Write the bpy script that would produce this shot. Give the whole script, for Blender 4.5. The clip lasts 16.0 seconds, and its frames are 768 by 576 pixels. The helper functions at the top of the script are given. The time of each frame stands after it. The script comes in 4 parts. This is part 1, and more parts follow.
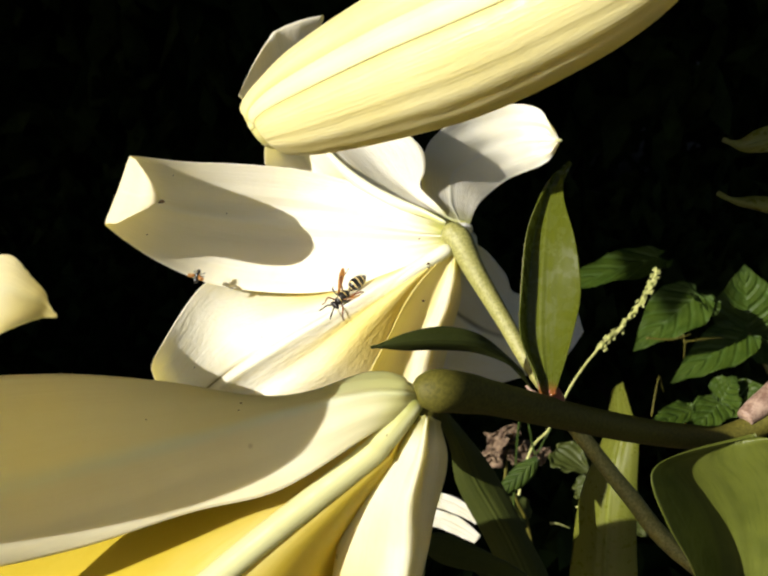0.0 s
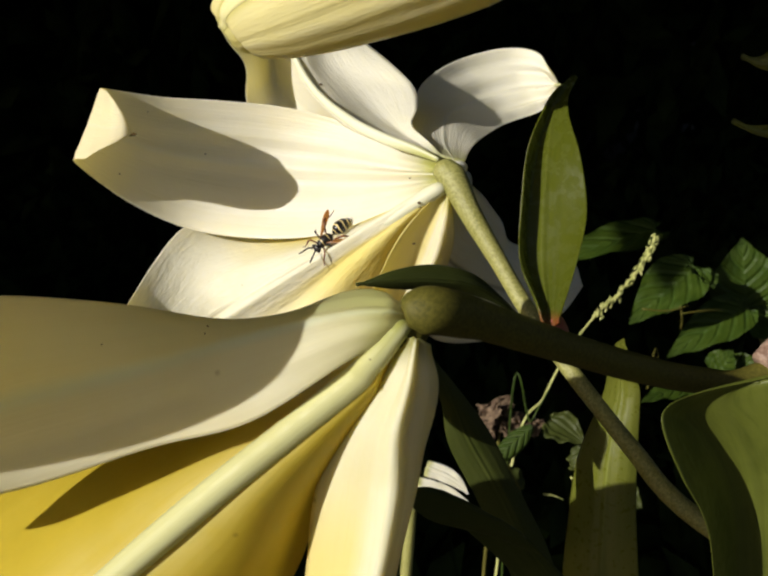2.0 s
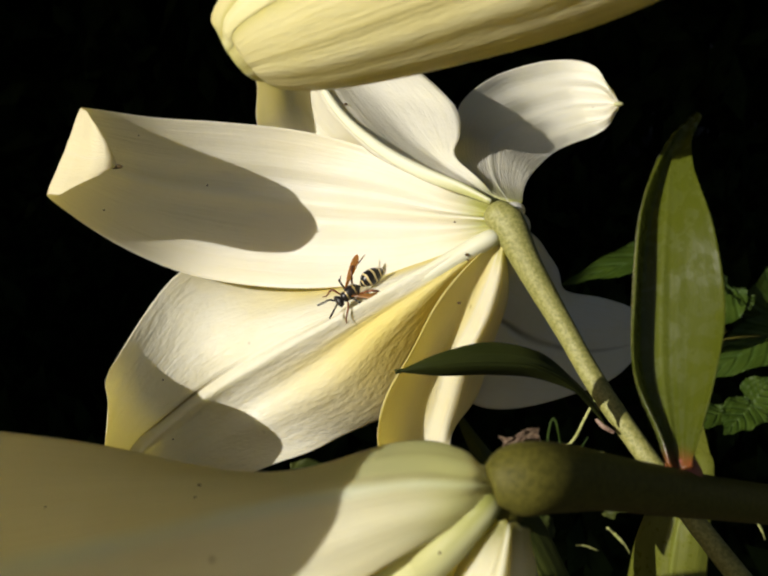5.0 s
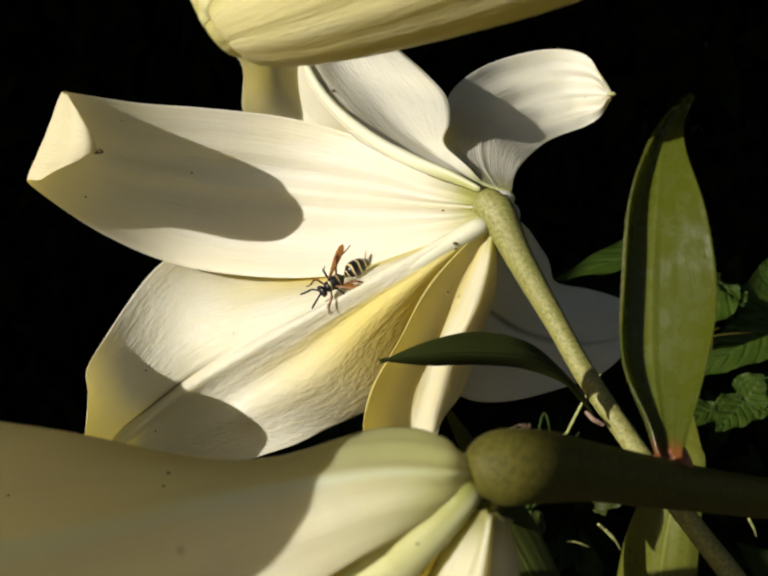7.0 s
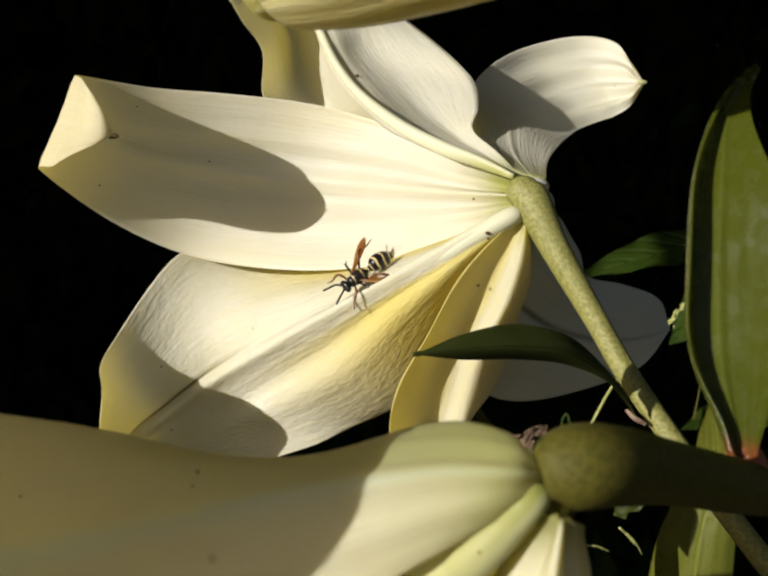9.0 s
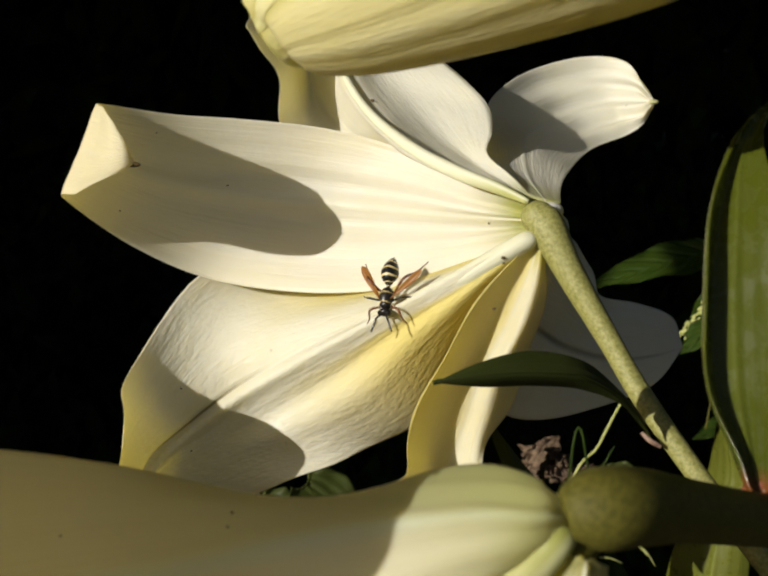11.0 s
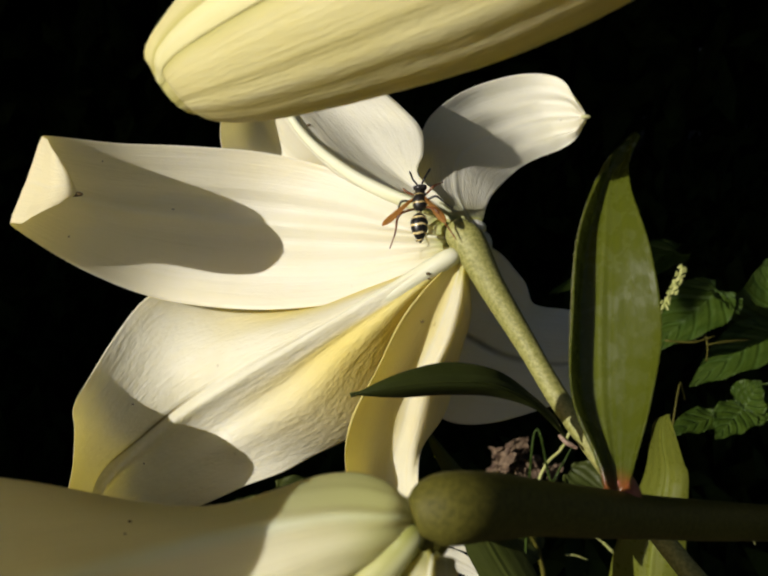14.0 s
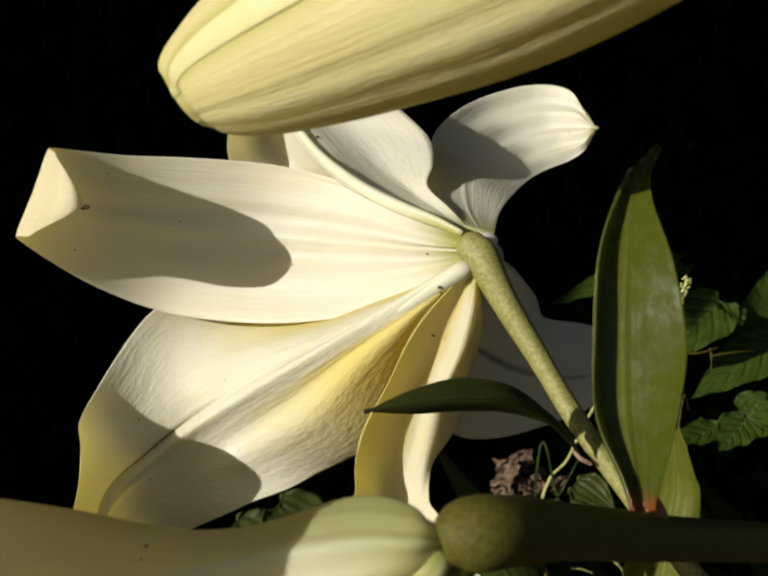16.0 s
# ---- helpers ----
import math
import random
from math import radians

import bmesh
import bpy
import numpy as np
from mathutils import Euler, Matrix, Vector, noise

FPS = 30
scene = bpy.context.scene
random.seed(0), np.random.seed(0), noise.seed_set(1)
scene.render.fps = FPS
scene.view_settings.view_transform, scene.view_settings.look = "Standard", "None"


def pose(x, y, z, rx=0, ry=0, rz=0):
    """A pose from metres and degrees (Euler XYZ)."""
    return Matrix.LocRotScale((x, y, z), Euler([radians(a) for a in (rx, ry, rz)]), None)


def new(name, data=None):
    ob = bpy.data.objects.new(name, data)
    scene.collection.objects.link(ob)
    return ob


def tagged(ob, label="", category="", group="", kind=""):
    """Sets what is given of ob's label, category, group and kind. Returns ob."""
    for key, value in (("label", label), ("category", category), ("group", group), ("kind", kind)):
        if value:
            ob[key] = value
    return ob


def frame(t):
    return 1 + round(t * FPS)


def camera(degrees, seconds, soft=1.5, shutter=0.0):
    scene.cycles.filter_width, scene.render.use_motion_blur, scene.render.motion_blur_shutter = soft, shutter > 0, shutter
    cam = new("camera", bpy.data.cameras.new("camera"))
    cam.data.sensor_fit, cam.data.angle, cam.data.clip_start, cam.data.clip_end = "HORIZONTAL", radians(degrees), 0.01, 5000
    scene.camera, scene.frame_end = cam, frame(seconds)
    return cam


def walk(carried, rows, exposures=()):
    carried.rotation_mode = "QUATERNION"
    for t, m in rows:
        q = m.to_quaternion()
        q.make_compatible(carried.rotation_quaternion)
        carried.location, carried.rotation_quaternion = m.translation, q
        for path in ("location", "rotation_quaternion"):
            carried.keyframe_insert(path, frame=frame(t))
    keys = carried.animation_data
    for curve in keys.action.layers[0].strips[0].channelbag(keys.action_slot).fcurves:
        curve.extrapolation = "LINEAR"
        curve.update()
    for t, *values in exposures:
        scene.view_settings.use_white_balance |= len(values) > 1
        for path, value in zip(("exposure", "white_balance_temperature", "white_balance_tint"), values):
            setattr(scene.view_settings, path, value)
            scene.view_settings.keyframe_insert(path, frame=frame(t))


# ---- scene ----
cam = camera(42.4, 16.0, soft=2.3)
cam.data.dof.use_dof, cam.data.dof.focus_distance, cam.data.dof.aperture_fstop = True, 0.24, 65.0
METRES, EYE, TILT, LEAN, TURN = 0.18, 0.9, -20.0, 0.0, 0.0
ROWS = [
    (0.0, 0.0, 0.0, 0.0, -0.0, -0.0, -0.0),
    (0.5, 0.0018, 0.0758, -0.0107, -0.32, -0.38, -0.17),
    (1.0, 0.0018, 0.0901, -0.0112, -0.38, -0.44, -0.08),
    (1.5, 0.0023, 0.0971, -0.0257, -0.41, -0.43, -0.06),
    (2.0, 0.0076, 0.11, -0.0687, -0.44, -0.91, -0.34),
    (2.5, -0.0001, 0.2055, -0.0503, -0.77, -1.27, -0.91),
    (3.0, -0.0169, 0.294, 0.0152, -0.25, -1.04, -0.57),
    (3.5, -0.0239, 0.3384, 0.0242, 0.15, -0.94, -0.38),
    (4.0, -0.0306, 0.3842, 0.0163, 0.16, -1.07, -0.8),
    (6.5, -0.0345, 0.4078, 0.0208, -0.27, -1.01, -1.2),
    (7.0, -0.0238, 0.4245, 0.0095, -0.41, -1.22, -1.32),
    (7.5, -0.0276, 0.4469, -0.0036, -0.28, -1.34, -1.48),
    (8.0, -0.0288, 0.4602, -0.0379, -0.35, -1.19, -1.74),
    (8.5, -0.0497, 0.4614, -0.0426, -0.21, -1.26, -1.94),
    (9.0, -0.0482, 0.4844, -0.0051, 0.04, -1.1, -1.41),
    (9.5, -0.0492, 0.4908, 0.0026, 0.72, -0.94, -1.17),
    (10.0, -0.0613, 0.4819, 0.011, 0.68, -0.95, -1.09),
    (12.5, -0.0548, 0.4588, 0.0181, 0.29, -0.41, -1.21),
    (13.0, -0.0467, 0.4549, 0.0156, 0.14, -0.75, -1.01),
    (13.5, -0.0084, 0.417, -0.0068, -0.1, -1.01, -0.16),
    (14.0, 0.0132, 0.3954, 0.0344, -0.18, -0.51, 0.36),
    (14.5, 0.0062, 0.386, 0.11, -0.1, 0.6, 0.32),
    (15.0, 0.0018, 0.3962, 0.0962, -0.34, 0.36, 0.07),
    (15.5, -0.0042, 0.4106, 0.0631, -0.27, 0.27, 0.24),
    (16.0, -0.0019, 0.4115, 0.0392, -0.24, 0.07, 0.4),
]
STATION = pose(0, 0, EYE, TILT, LEAN, TURN)
walk(cam, [(t, STATION @ pose(METRES * x, METRES * y, METRES * z, 90 + pitch, roll, yaw)) for t, x, y, z, yaw, pitch, roll in ROWS],
     exposures=[(0.0, 0.64), (0.2, 0.54), (0.5, 0.22), (1.0, 0.08), (4.0, 0.0), (9.0, -0.06), (12.5, -0.13), (16.0, -0.12)])


def place(p):
    """A point in millimetres (right, ahead, up as the first camera stands) in the world."""
    return STATION @ (Vector(p) * 0.001)


# ---- light ----
SUN_WAY = STATION.to_3x3() @ Vector((1.08, 1.0, -0.32)).normalized()
sun = new("sun", bpy.data.lights.new("sun", "SUN"))
sun.data.energy, sun.data.angle, sun.data.color = 5.0, radians(0.53), (1.0, 0.955, 0.875)
sun.matrix_world = SUN_WAY.to_track_quat("-Z", "Y").to_matrix().to_4x4()
world = bpy.data.worlds.new("sky")
scene.world = world
world.use_nodes = True
sky = world.node_tree.nodes.new("ShaderNodeTexSky")
sky.sky_type, sky.sun_disc = "NISHITA", False
sky.dust_density, sky.air_density, sky.ozone_density = 2.0, 0.9, 0.6
sky.sun_elevation = math.asin(-SUN_WAY.z)
sky.sun_rotation = math.atan2(-SUN_WAY.x, -SUN_WAY.y)
world.node_tree.nodes["Background"].inputs["Strength"].default_value = 0.042
world.node_tree.links.new(sky.outputs[0], world.node_tree.nodes["Background"].inputs["Color"])


# ---- materials ----
class Nodes:
    """A short way to write node materials."""

    def __init__(self, name):
        self.mat = bpy.data.materials.new(name)
        self.mat.use_nodes = True
        self.tree = self.mat.node_tree
        self.bsdf = self.tree.nodes["Principled BSDF"]
        self.out = self.tree.nodes["Material Output"]

    def add(self, kind, values=None, **settings):
        n = self.tree.nodes.new(kind)
        for key, value in settings.items():
            setattr(n, key, value)
        for key, value in (values or {}).items():
            if isinstance(value, bpy.types.NodeSocket):
                self.tree.links.new(value, n.inputs[key])
            else:
                n.inputs[key].default_value = value
        return n

    def link(self, a, b):
        self.tree.links.new(a, b)

    def math(self, op, a, b=0.0, clamp=False):
        return self.add("ShaderNodeMath", {0: a, 1: b}, operation=op, use_clamp=clamp).outputs[0]

    def span(self, x, a, b, c=0.0, d=1.0):
        return self.add("ShaderNodeMapRange", {0: x, 1: a, 2: b, 3: c, 4: d}, interpolation_type="SMOOTHSTEP").outputs[0]

    def mix(self, f, a, b):
        n = self.add("ShaderNodeMix", data_type="RGBA")
        for socket, value in ((n.inputs[0], f), (n.inputs[6], a), (n.inputs[7], b)):
            if isinstance(value, bpy.types.NodeSocket):
                self.link(value, socket)
            else:
                socket.default_value = value
        return n.outputs[2]

    def noise(self, vector, scale, detail=3.0, rough=0.55):
        return self.add("ShaderNodeTexNoise", {"Vector": vector, "Scale": scale, "Detail": detail, "Roughness": rough}).outputs[0]

    def bump(self, height, distance, strength=1.0):
        n = self.add("ShaderNodeBump", {"Height": height, "Distance": distance, "Strength": strength})
        self.link(n.outputs[0], self.bsdf.inputs["Normal"])
        return n.outputs[0]


def rgb(r, g, b):
    return (r, g, b, 1.0)


def leafy(name, base, base_end, rib, rib_width, vein, through_colour, through_share, rough, bump_mm, specks=0.0, gloss=0.5, end_at=0.22, pucker=0.0, cross=None, flank=None, crease_shade=None):
    """A petal or leaf: colour along its length, rib in the middle, fine veins lengthwise, and light let through."""
    m = Nodes(name)
    uv = m.add("ShaderNodeTexCoord").outputs["UV"]
    sep = m.add("ShaderNodeSeparateXYZ", {0: uv})
    u, v = sep.outputs[0], sep.outputs[1]
    obj = m.add("ShaderNodeTexCoord").outputs["Object"]
    centre = m.math("ABSOLUTE", m.math("SUBTRACT", v, 0.5))
    lines = m.noise(m.add("ShaderNodeCombineXYZ", {0: m.math("MULTIPLY", u, 5.0), 1: m.math("MULTIPLY", v, 30.0)}).outputs[0], 1.0, 4.0, 0.6)
    cloud = m.noise(obj, 70.0, 4.0)
    blotch = m.noise(obj, 420.0, 4.0)
    colour = m.mix(m.span(u, end_at, 0.02), base, base_end)
    ribbed = m.math("MULTIPLY", m.span(centre, rib_width, 0.0), m.span(u, 1.0, 0.2, 0.25, 0.8))
    colour = m.mix(ribbed, colour, rib)
    colour = m.mix(m.span(lines, 0.48, 0.72, 0.0, 0.5), colour, vein)
    colour = m.mix(m.span(cloud, 0.42, 0.70, 0.0, 0.5), colour, vein)
    for tint, v_from, v_to, u_from, u_to in flank or ():
        colour = m.mix(m.math("MULTIPLY", m.span(v, v_from, v_to), m.span(u, u_from, u_to, 0.0, 0.85)), colour, tint)
    # Shade in the crease beside the rib, painted as a thin dark line.
    if crease_shade:
        v_at, u_from, u_to, tint = crease_shade
        near_crease = m.span(m.math("ABSOLUTE", m.math("SUBTRACT", v, v_at)), 0.009, 0.003)
        colour = m.mix(m.math("MULTIPLY", near_crease, m.span(u, u_from, u_to, 0.0, 0.85)), colour, tint)
    if cross:
        ladder = m.math("SUBTRACT", m.math("MULTIPLY", u, 7.0), m.math("MULTIPLY", centre, 3.2))
        off = m.math("ABSOLUTE", m.math("SUBTRACT", m.math("FRACT", m.math("ADD", ladder, 0.5)), 0.5))
        colour = m.mix(m.span(off, 0.13, 0.02, 0.0, 0.6), colour, cross)
        relief = m.span(off, 0.02, 0.30, 0.0, 3.0)
    if specks:
        dots = m.add("ShaderNodeTexVoronoi", {"Vector": obj, "Scale": 105.0}).outputs[0]
        colour = m.mix(m.math("MULTIPLY", m.span(dots, 0.09, 0.04), m.span(m.noise(obj, 33.0), 0.55, 0.62, 0.0, specks)), colour, rgb(0.12, 0.06, 0.015))
    m.link(colour, m.bsdf.inputs["Base Color"])
    m.link(m.span(blotch, 0.3, 0.7, rough - 0.07, rough + 0.1), m.bsdf.inputs["Roughness"])
    m.bsdf.inputs["Specular IOR Level"].default_value = gloss
    height = m.math("ADD", m.math("MULTIPLY", lines, 1.0), m.math("MULTIPLY", blotch, 0.35))
    if pucker:
        cells = m.noise(m.add("ShaderNodeCombineXYZ", {0: m.math("MULTIPLY", u, 55.0), 1: m.math("MULTIPLY", v, 40.0)}).outputs[0], 1.0, 2.0)
        height = m.math("ADD", height, m.math("MULTIPLY", cells, pucker))
    if cross:
        height = m.math("ADD", height, relief)
    normal = m.bump(height, bump_mm * 0.001, 0.8)
    let = m.add("ShaderNodeBsdfTranslucent", {"Color": m.mix(m.math("MULTIPLY", ribbed, 0.6), through_colour, rib), "Normal": normal})
    both = m.add("ShaderNodeMixShader", {0: through_share, 1: m.bsdf.outputs[0], 2: let.outputs[0]})
    m.link(both.outputs[0], m.out.inputs[0])
    return m.mat


def plain(name, a, b, rough, scale, bump_mm=0.0, gloss=0.5, metal=0.0):
    m = Nodes(name)
    obj = m.add("ShaderNodeTexCoord").outputs["Object"]
    fac = m.noise(obj, scale, 5.0, 0.6)
    fine = m.noise(obj, scale * 6, 3.0, 0.6)
    mixed = m.math("ADD", m.math("MULTIPLY", fac, 0.65), m.math("MULTIPLY", fine, 0.35))
    m.link(m.mix(m.span(mixed, 0.36, 0.64), a, b), m.bsdf.inputs["Base Color"])
    m.link(m.span(fine, 0.3, 0.7, max(0.05, rough - 0.1), min(1.0, rough + 0.1)), m.bsdf.inputs["Roughness"])
    m.bsdf.inputs["Specular IOR Level"].default_value = gloss
    m.bsdf.inputs["Metallic"].default_value = metal
    if bump_mm:
        m.bump(mixed, bump_mm * 0.001)
    return m.mat


PETAL = leafy("petal_cream", rgb(0.91, 0.90, 0.84), rgb(0.40, 0.43, 0.08), rgb(0.89, 0.88, 0.76), 0.05, rgb(0.86, 0.84, 0.70),
              rgb(0.94, 0.86, 0.34), 0.42, 0.46, 0.34, specks=0.8, gloss=0.45, end_at=0.12, pucker=0.35)
PETAL_TIPPED = leafy("petal_cream_tipped", rgb(0.91, 0.90, 0.84), rgb(0.40, 0.43, 0.08), rgb(0.89, 0.88, 0.76), 0.05, rgb(0.86, 0.84, 0.70),
                     rgb(0.95, 0.85, 0.28), 0.44, 0.46, 0.34, specks=0.8, gloss=0.45, end_at=0.12, pucker=0.35, flank=[(rgb(0.87, 0.81, 0.58), -0.2, -0.1, 0.36, 0.66)])
PETAL_INNER = leafy("petal_inner_face", rgb(0.87, 0.86, 0.80), rgb(0.62, 0.60, 0.2), rgb(0.12, 0.10, 0.02), 0.034, rgb(0.80, 0.76, 0.58),
                    rgb(0.92, 0.88, 0.66), 0.32, 0.48, 0.35, gloss=0.35, end_at=0.2)
PETAL_WARM = leafy("petal_warm", rgb(0.86, 0.86, 0.70), rgb(0.28, 0.28, 0.07), rgb(0.88, 0.88, 0.72), 0.06, rgb(0.78, 0.74, 0.50),
                   rgb(0.94, 0.84, 0.16), 0.42, 0.46, 0.2, specks=0.8, gloss=0.4, end_at=0.12, flank=[(rgb(0.84, 0.72, 0.26), 0.40, 0.22, 0.25, 0.6)])
# Flank tints paint yellow shade near the base and olive shade towards the tip.
PETAL_LOWER = leafy("petal_shade_tinted", rgb(0.90, 0.89, 0.80), rgb(0.52, 0.53, 0.12), rgb(0.89, 0.88, 0.78), 0.06, rgb(0.83, 0.79, 0.60),
                    rgb(0.94, 0.85, 0.26), 0.42, 0.48, 0.28, pucker=1.4, crease_shade=(0.452, 0.38, 0.5, rgb(0.20, 0.15, 0.03)), specks=0.8, gloss=0.4, end_at=0.10, flank=[(rgb(0.86, 0.73, 0.20), 0.54, 0.60, 0.46, 0.22), (rgb(0.84, 0.72, 0.18), 0.36, 0.22, 0.40, 0.2), (rgb(0.68, 0.64, 0.36), -0.2, -0.1, 0.54, 0.88)])
# The flank tint puts the yellow shade of the left valley into the colour.
PETAL_HANGING = leafy("petal_yellow_shade_edge", rgb(0.89, 0.87, 0.72), rgb(0.60, 0.58, 0.14), rgb(0.89, 0.87, 0.72), 0.06, rgb(0.84, 0.76, 0.46),
                      rgb(0.95, 0.85, 0.18), 0.46, 0.46, 0.28, specks=0.8, gloss=0.4, end_at=0.14, flank=[(rgb(0.87, 0.77, 0.33), 0.55, 0.35, 0.95, 0.45)])
# First two flanks are the green base; the last paints shade on the curled tip.
PETAL_NEAR = leafy("petal_ivory", rgb(0.89, 0.87, 0.70), rgb(0.42, 0.44, 0.14), rgb(0.80, 0.86, 0.76), 0.085, rgb(0.82, 0.77, 0.55),
                   rgb(0.94, 0.88, 0.60), 0.58, 0.5, 0.10, specks=0.8, gloss=0.28, end_at=0.16, flank=[(rgb(0.38, 0.41, 0.18), 0.60, 0.30, 0.42, 0.14), (rgb(0.44, 0.46, 0.19), -0.2, -0.1, 0.25, 0.07), (rgb(0.46, 0.38, 0.09), -0.2, -0.1, 0.68, 0.86)])
PETAL_YELLOW = leafy("petal_yellow_flank", rgb(0.62, 0.50, 0.055), rgb(0.46, 0.46, 0.12), rgb(0.76, 0.70, 0.34), 0.20, rgb(0.57, 0.45, 0.04),
                     rgb(0.92, 0.76, 0.05), 0.48, 0.48, 0.10, specks=0.8, gloss=0.3, end_at=0.14)
BUD = leafy("bud_pale_green", rgb(0.86, 0.80, 0.44), rgb(0.62, 0.60, 0.19), rgb(0.88, 0.84, 0.54), 0.06, rgb(0.80, 0.72, 0.32),
            rgb(0.92, 0.85, 0.30), 0.42, 0.42, 0.20, gloss=0.45, pucker=0.7, flank=[(rgb(0.62, 0.58, 0.22), 0.16, 0.04, -0.2, -0.1), (rgb(0.62, 0.58, 0.22), 0.84, 0.96, -0.2, -0.1)])
BUD_INNER = leafy("bud_inner_strip", rgb(0.87, 0.81, 0.42), rgb(0.58, 0.57, 0.18), rgb(0.84, 0.79, 0.44), 0.2, rgb(0.76, 0.69, 0.28),
                  rgb(0.80, 0.72, 0.2), 0.20, 0.42, 0.12, gloss=0.45, pucker=0.3)
BRACT = leafy("bract_leaf", rgb(0.068, 0.080, 0.007), rgb(0.27, 0.06, 0.025), rgb(0.10, 0.115, 0.014), 0.05, rgb(0.054, 0.066, 0.006),
              rgb(0.33, 0.37, 0.03), 0.16, 0.24, 0.035, gloss=0.5, pucker=1.8, end_at=0.13)
LEAF = leafy("lily_leaf", rgb(0.125, 0.135, 0.018), rgb(0.20, 0.19, 0.03), rgb(0.18, 0.20, 0.035), 0.05, rgb(0.105, 0.12, 0.015),
             rgb(0.33, 0.37, 0.035), 0.18, 0.32, 0.05, gloss=0.7, pucker=2.6)
LEAF_MID = leafy("lily_leaf_deep", rgb(0.105, 0.122, 0.018), rgb(0.10, 0.11, 0.018), rgb(0.095, 0.11, 0.018), 0.05, rgb(0.05, 0.065, 0.009),
                 rgb(0.2, 0.24, 0.02), 0.15, 0.4, 0.06, gloss=0.4, pucker=1.5)
# Darker copy of the lily leaf with shade put into its colour, also for ivy.
LEAF_SHADED = leafy("lily_leaf_shaded", rgb(0.045, 0.055, 0.011), rgb(0.07, 0.08, 0.016), rgb(0.07, 0.085, 0.016), 0.04, rgb(0.03, 0.042, 0.007),
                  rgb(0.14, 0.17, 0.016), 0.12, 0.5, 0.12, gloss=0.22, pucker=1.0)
VINE = leafy("vine_leaf", rgb(0.042, 0.070, 0.006), rgb(0.04, 0.075, 0.01), rgb(0.08, 0.13, 0.024), 0.03, rgb(0.02, 0.046, 0.004),
             rgb(0.16, 0.26, 0.02), 0.2, 0.5, 0.5, gloss=0.28, cross=rgb(0.055, 0.10, 0.016))
RIB_PALE = leafy("midrib_pale_green", rgb(0.56, 0.55, 0.27), rgb(0.30, 0.31, 0.07), rgb(0.60, 0.60, 0.32), 0.1, rgb(0.52, 0.50, 0.22),
                 rgb(0.8, 0.75, 0.2), 0.15, 0.5, 0.08, gloss=0.28, end_at=0.5)
RIB_CREAM = leafy("midrib_cream", rgb(0.78, 0.77, 0.56), rgb(0.42, 0.43, 0.11), rgb(0.84, 0.83, 0.66), 0.1, rgb(0.74, 0.71, 0.46),
                  rgb(0.9, 0.82, 0.3), 0.15, 0.5, 0.1, gloss=0.35, end_at=0.35)
STEM = plain("stem_green", rgb(0.18, 0.176, 0.036), rgb(0.37, 0.35, 0.12), 0.42, 1300.0, 0.22)
STEM_RED = plain("stem_node_red", rgb(0.20, 0.040, 0.016), rgb(0.32, 0.09, 0.04), 0.5, 400.0, 0.1)
STEM_PINK = plain("stem_node_pinkish", rgb(0.14, 0.075, 0.05), rgb(0.36, 0.25, 0.18), 0.55, 300.0, 0.15)
STEM_OLIVE = plain("stem_olive", rgb(0.062, 0.057, 0.008), rgb(0.115, 0.102, 0.016), 0.6, 1500.0, 0.1, gloss=0.2)
TIP_BROWN = plain("dried_tip", rgb(0.05, 0.028, 0.008), rgb(0.13, 0.08, 0.02), 0.7, 900.0, 0.1)
DRY = plain("dry_petal", rgb(0.045, 0.022, 0.010), rgb(0.19, 0.13, 0.075), 0.8, 180.0, 0.4)
GRASS = plain("grass_seed", rgb(0.30, 0.33, 0.08), rgb(0.52, 0.52, 0.20), 0.6, 300.0, 0.1)
BARK = plain("bark", rgb(0.03, 0.022, 0.016), rgb(0.08, 0.06, 0.045), 0.9, 30.0, 6.0, gloss=0.2)
SOIL = plain("garden_soil", rgb(0.018, 0.014, 0.010), rgb(0.045, 0.035, 0.024), 0.95, 14.0, 8.0, gloss=0.1)
# Leaf colour taken near black: deep shade is put into it.
HEDGE = plain("evergreen_leaf_shaded", rgb(0.008, 0.013, 0.004), rgb(0.02, 0.034, 0.008), 0.85, 12.0, 2.0, gloss=0.04)
CHITIN = plain("wasp_black", rgb(0.008, 0.007, 0.006), rgb(0.025, 0.02, 0.016), 0.32, 700.0, 0.02)
ORANGE = plain("wasp_orange", rgb(0.09, 0.028, 0.008), rgb(0.24, 0.08, 0.018), 0.4, 900.0)
WING = leafy("wasp_wing", rgb(0.38, 0.21, 0.06), rgb(0.20, 0.09, 0.02), rgb(0.10, 0.045, 0.012), 0.08, rgb(0.22, 0.10, 0.025),
             rgb(0.75, 0.42, 0.10), 0.55, 0.3, 0.03, gloss=0.5)


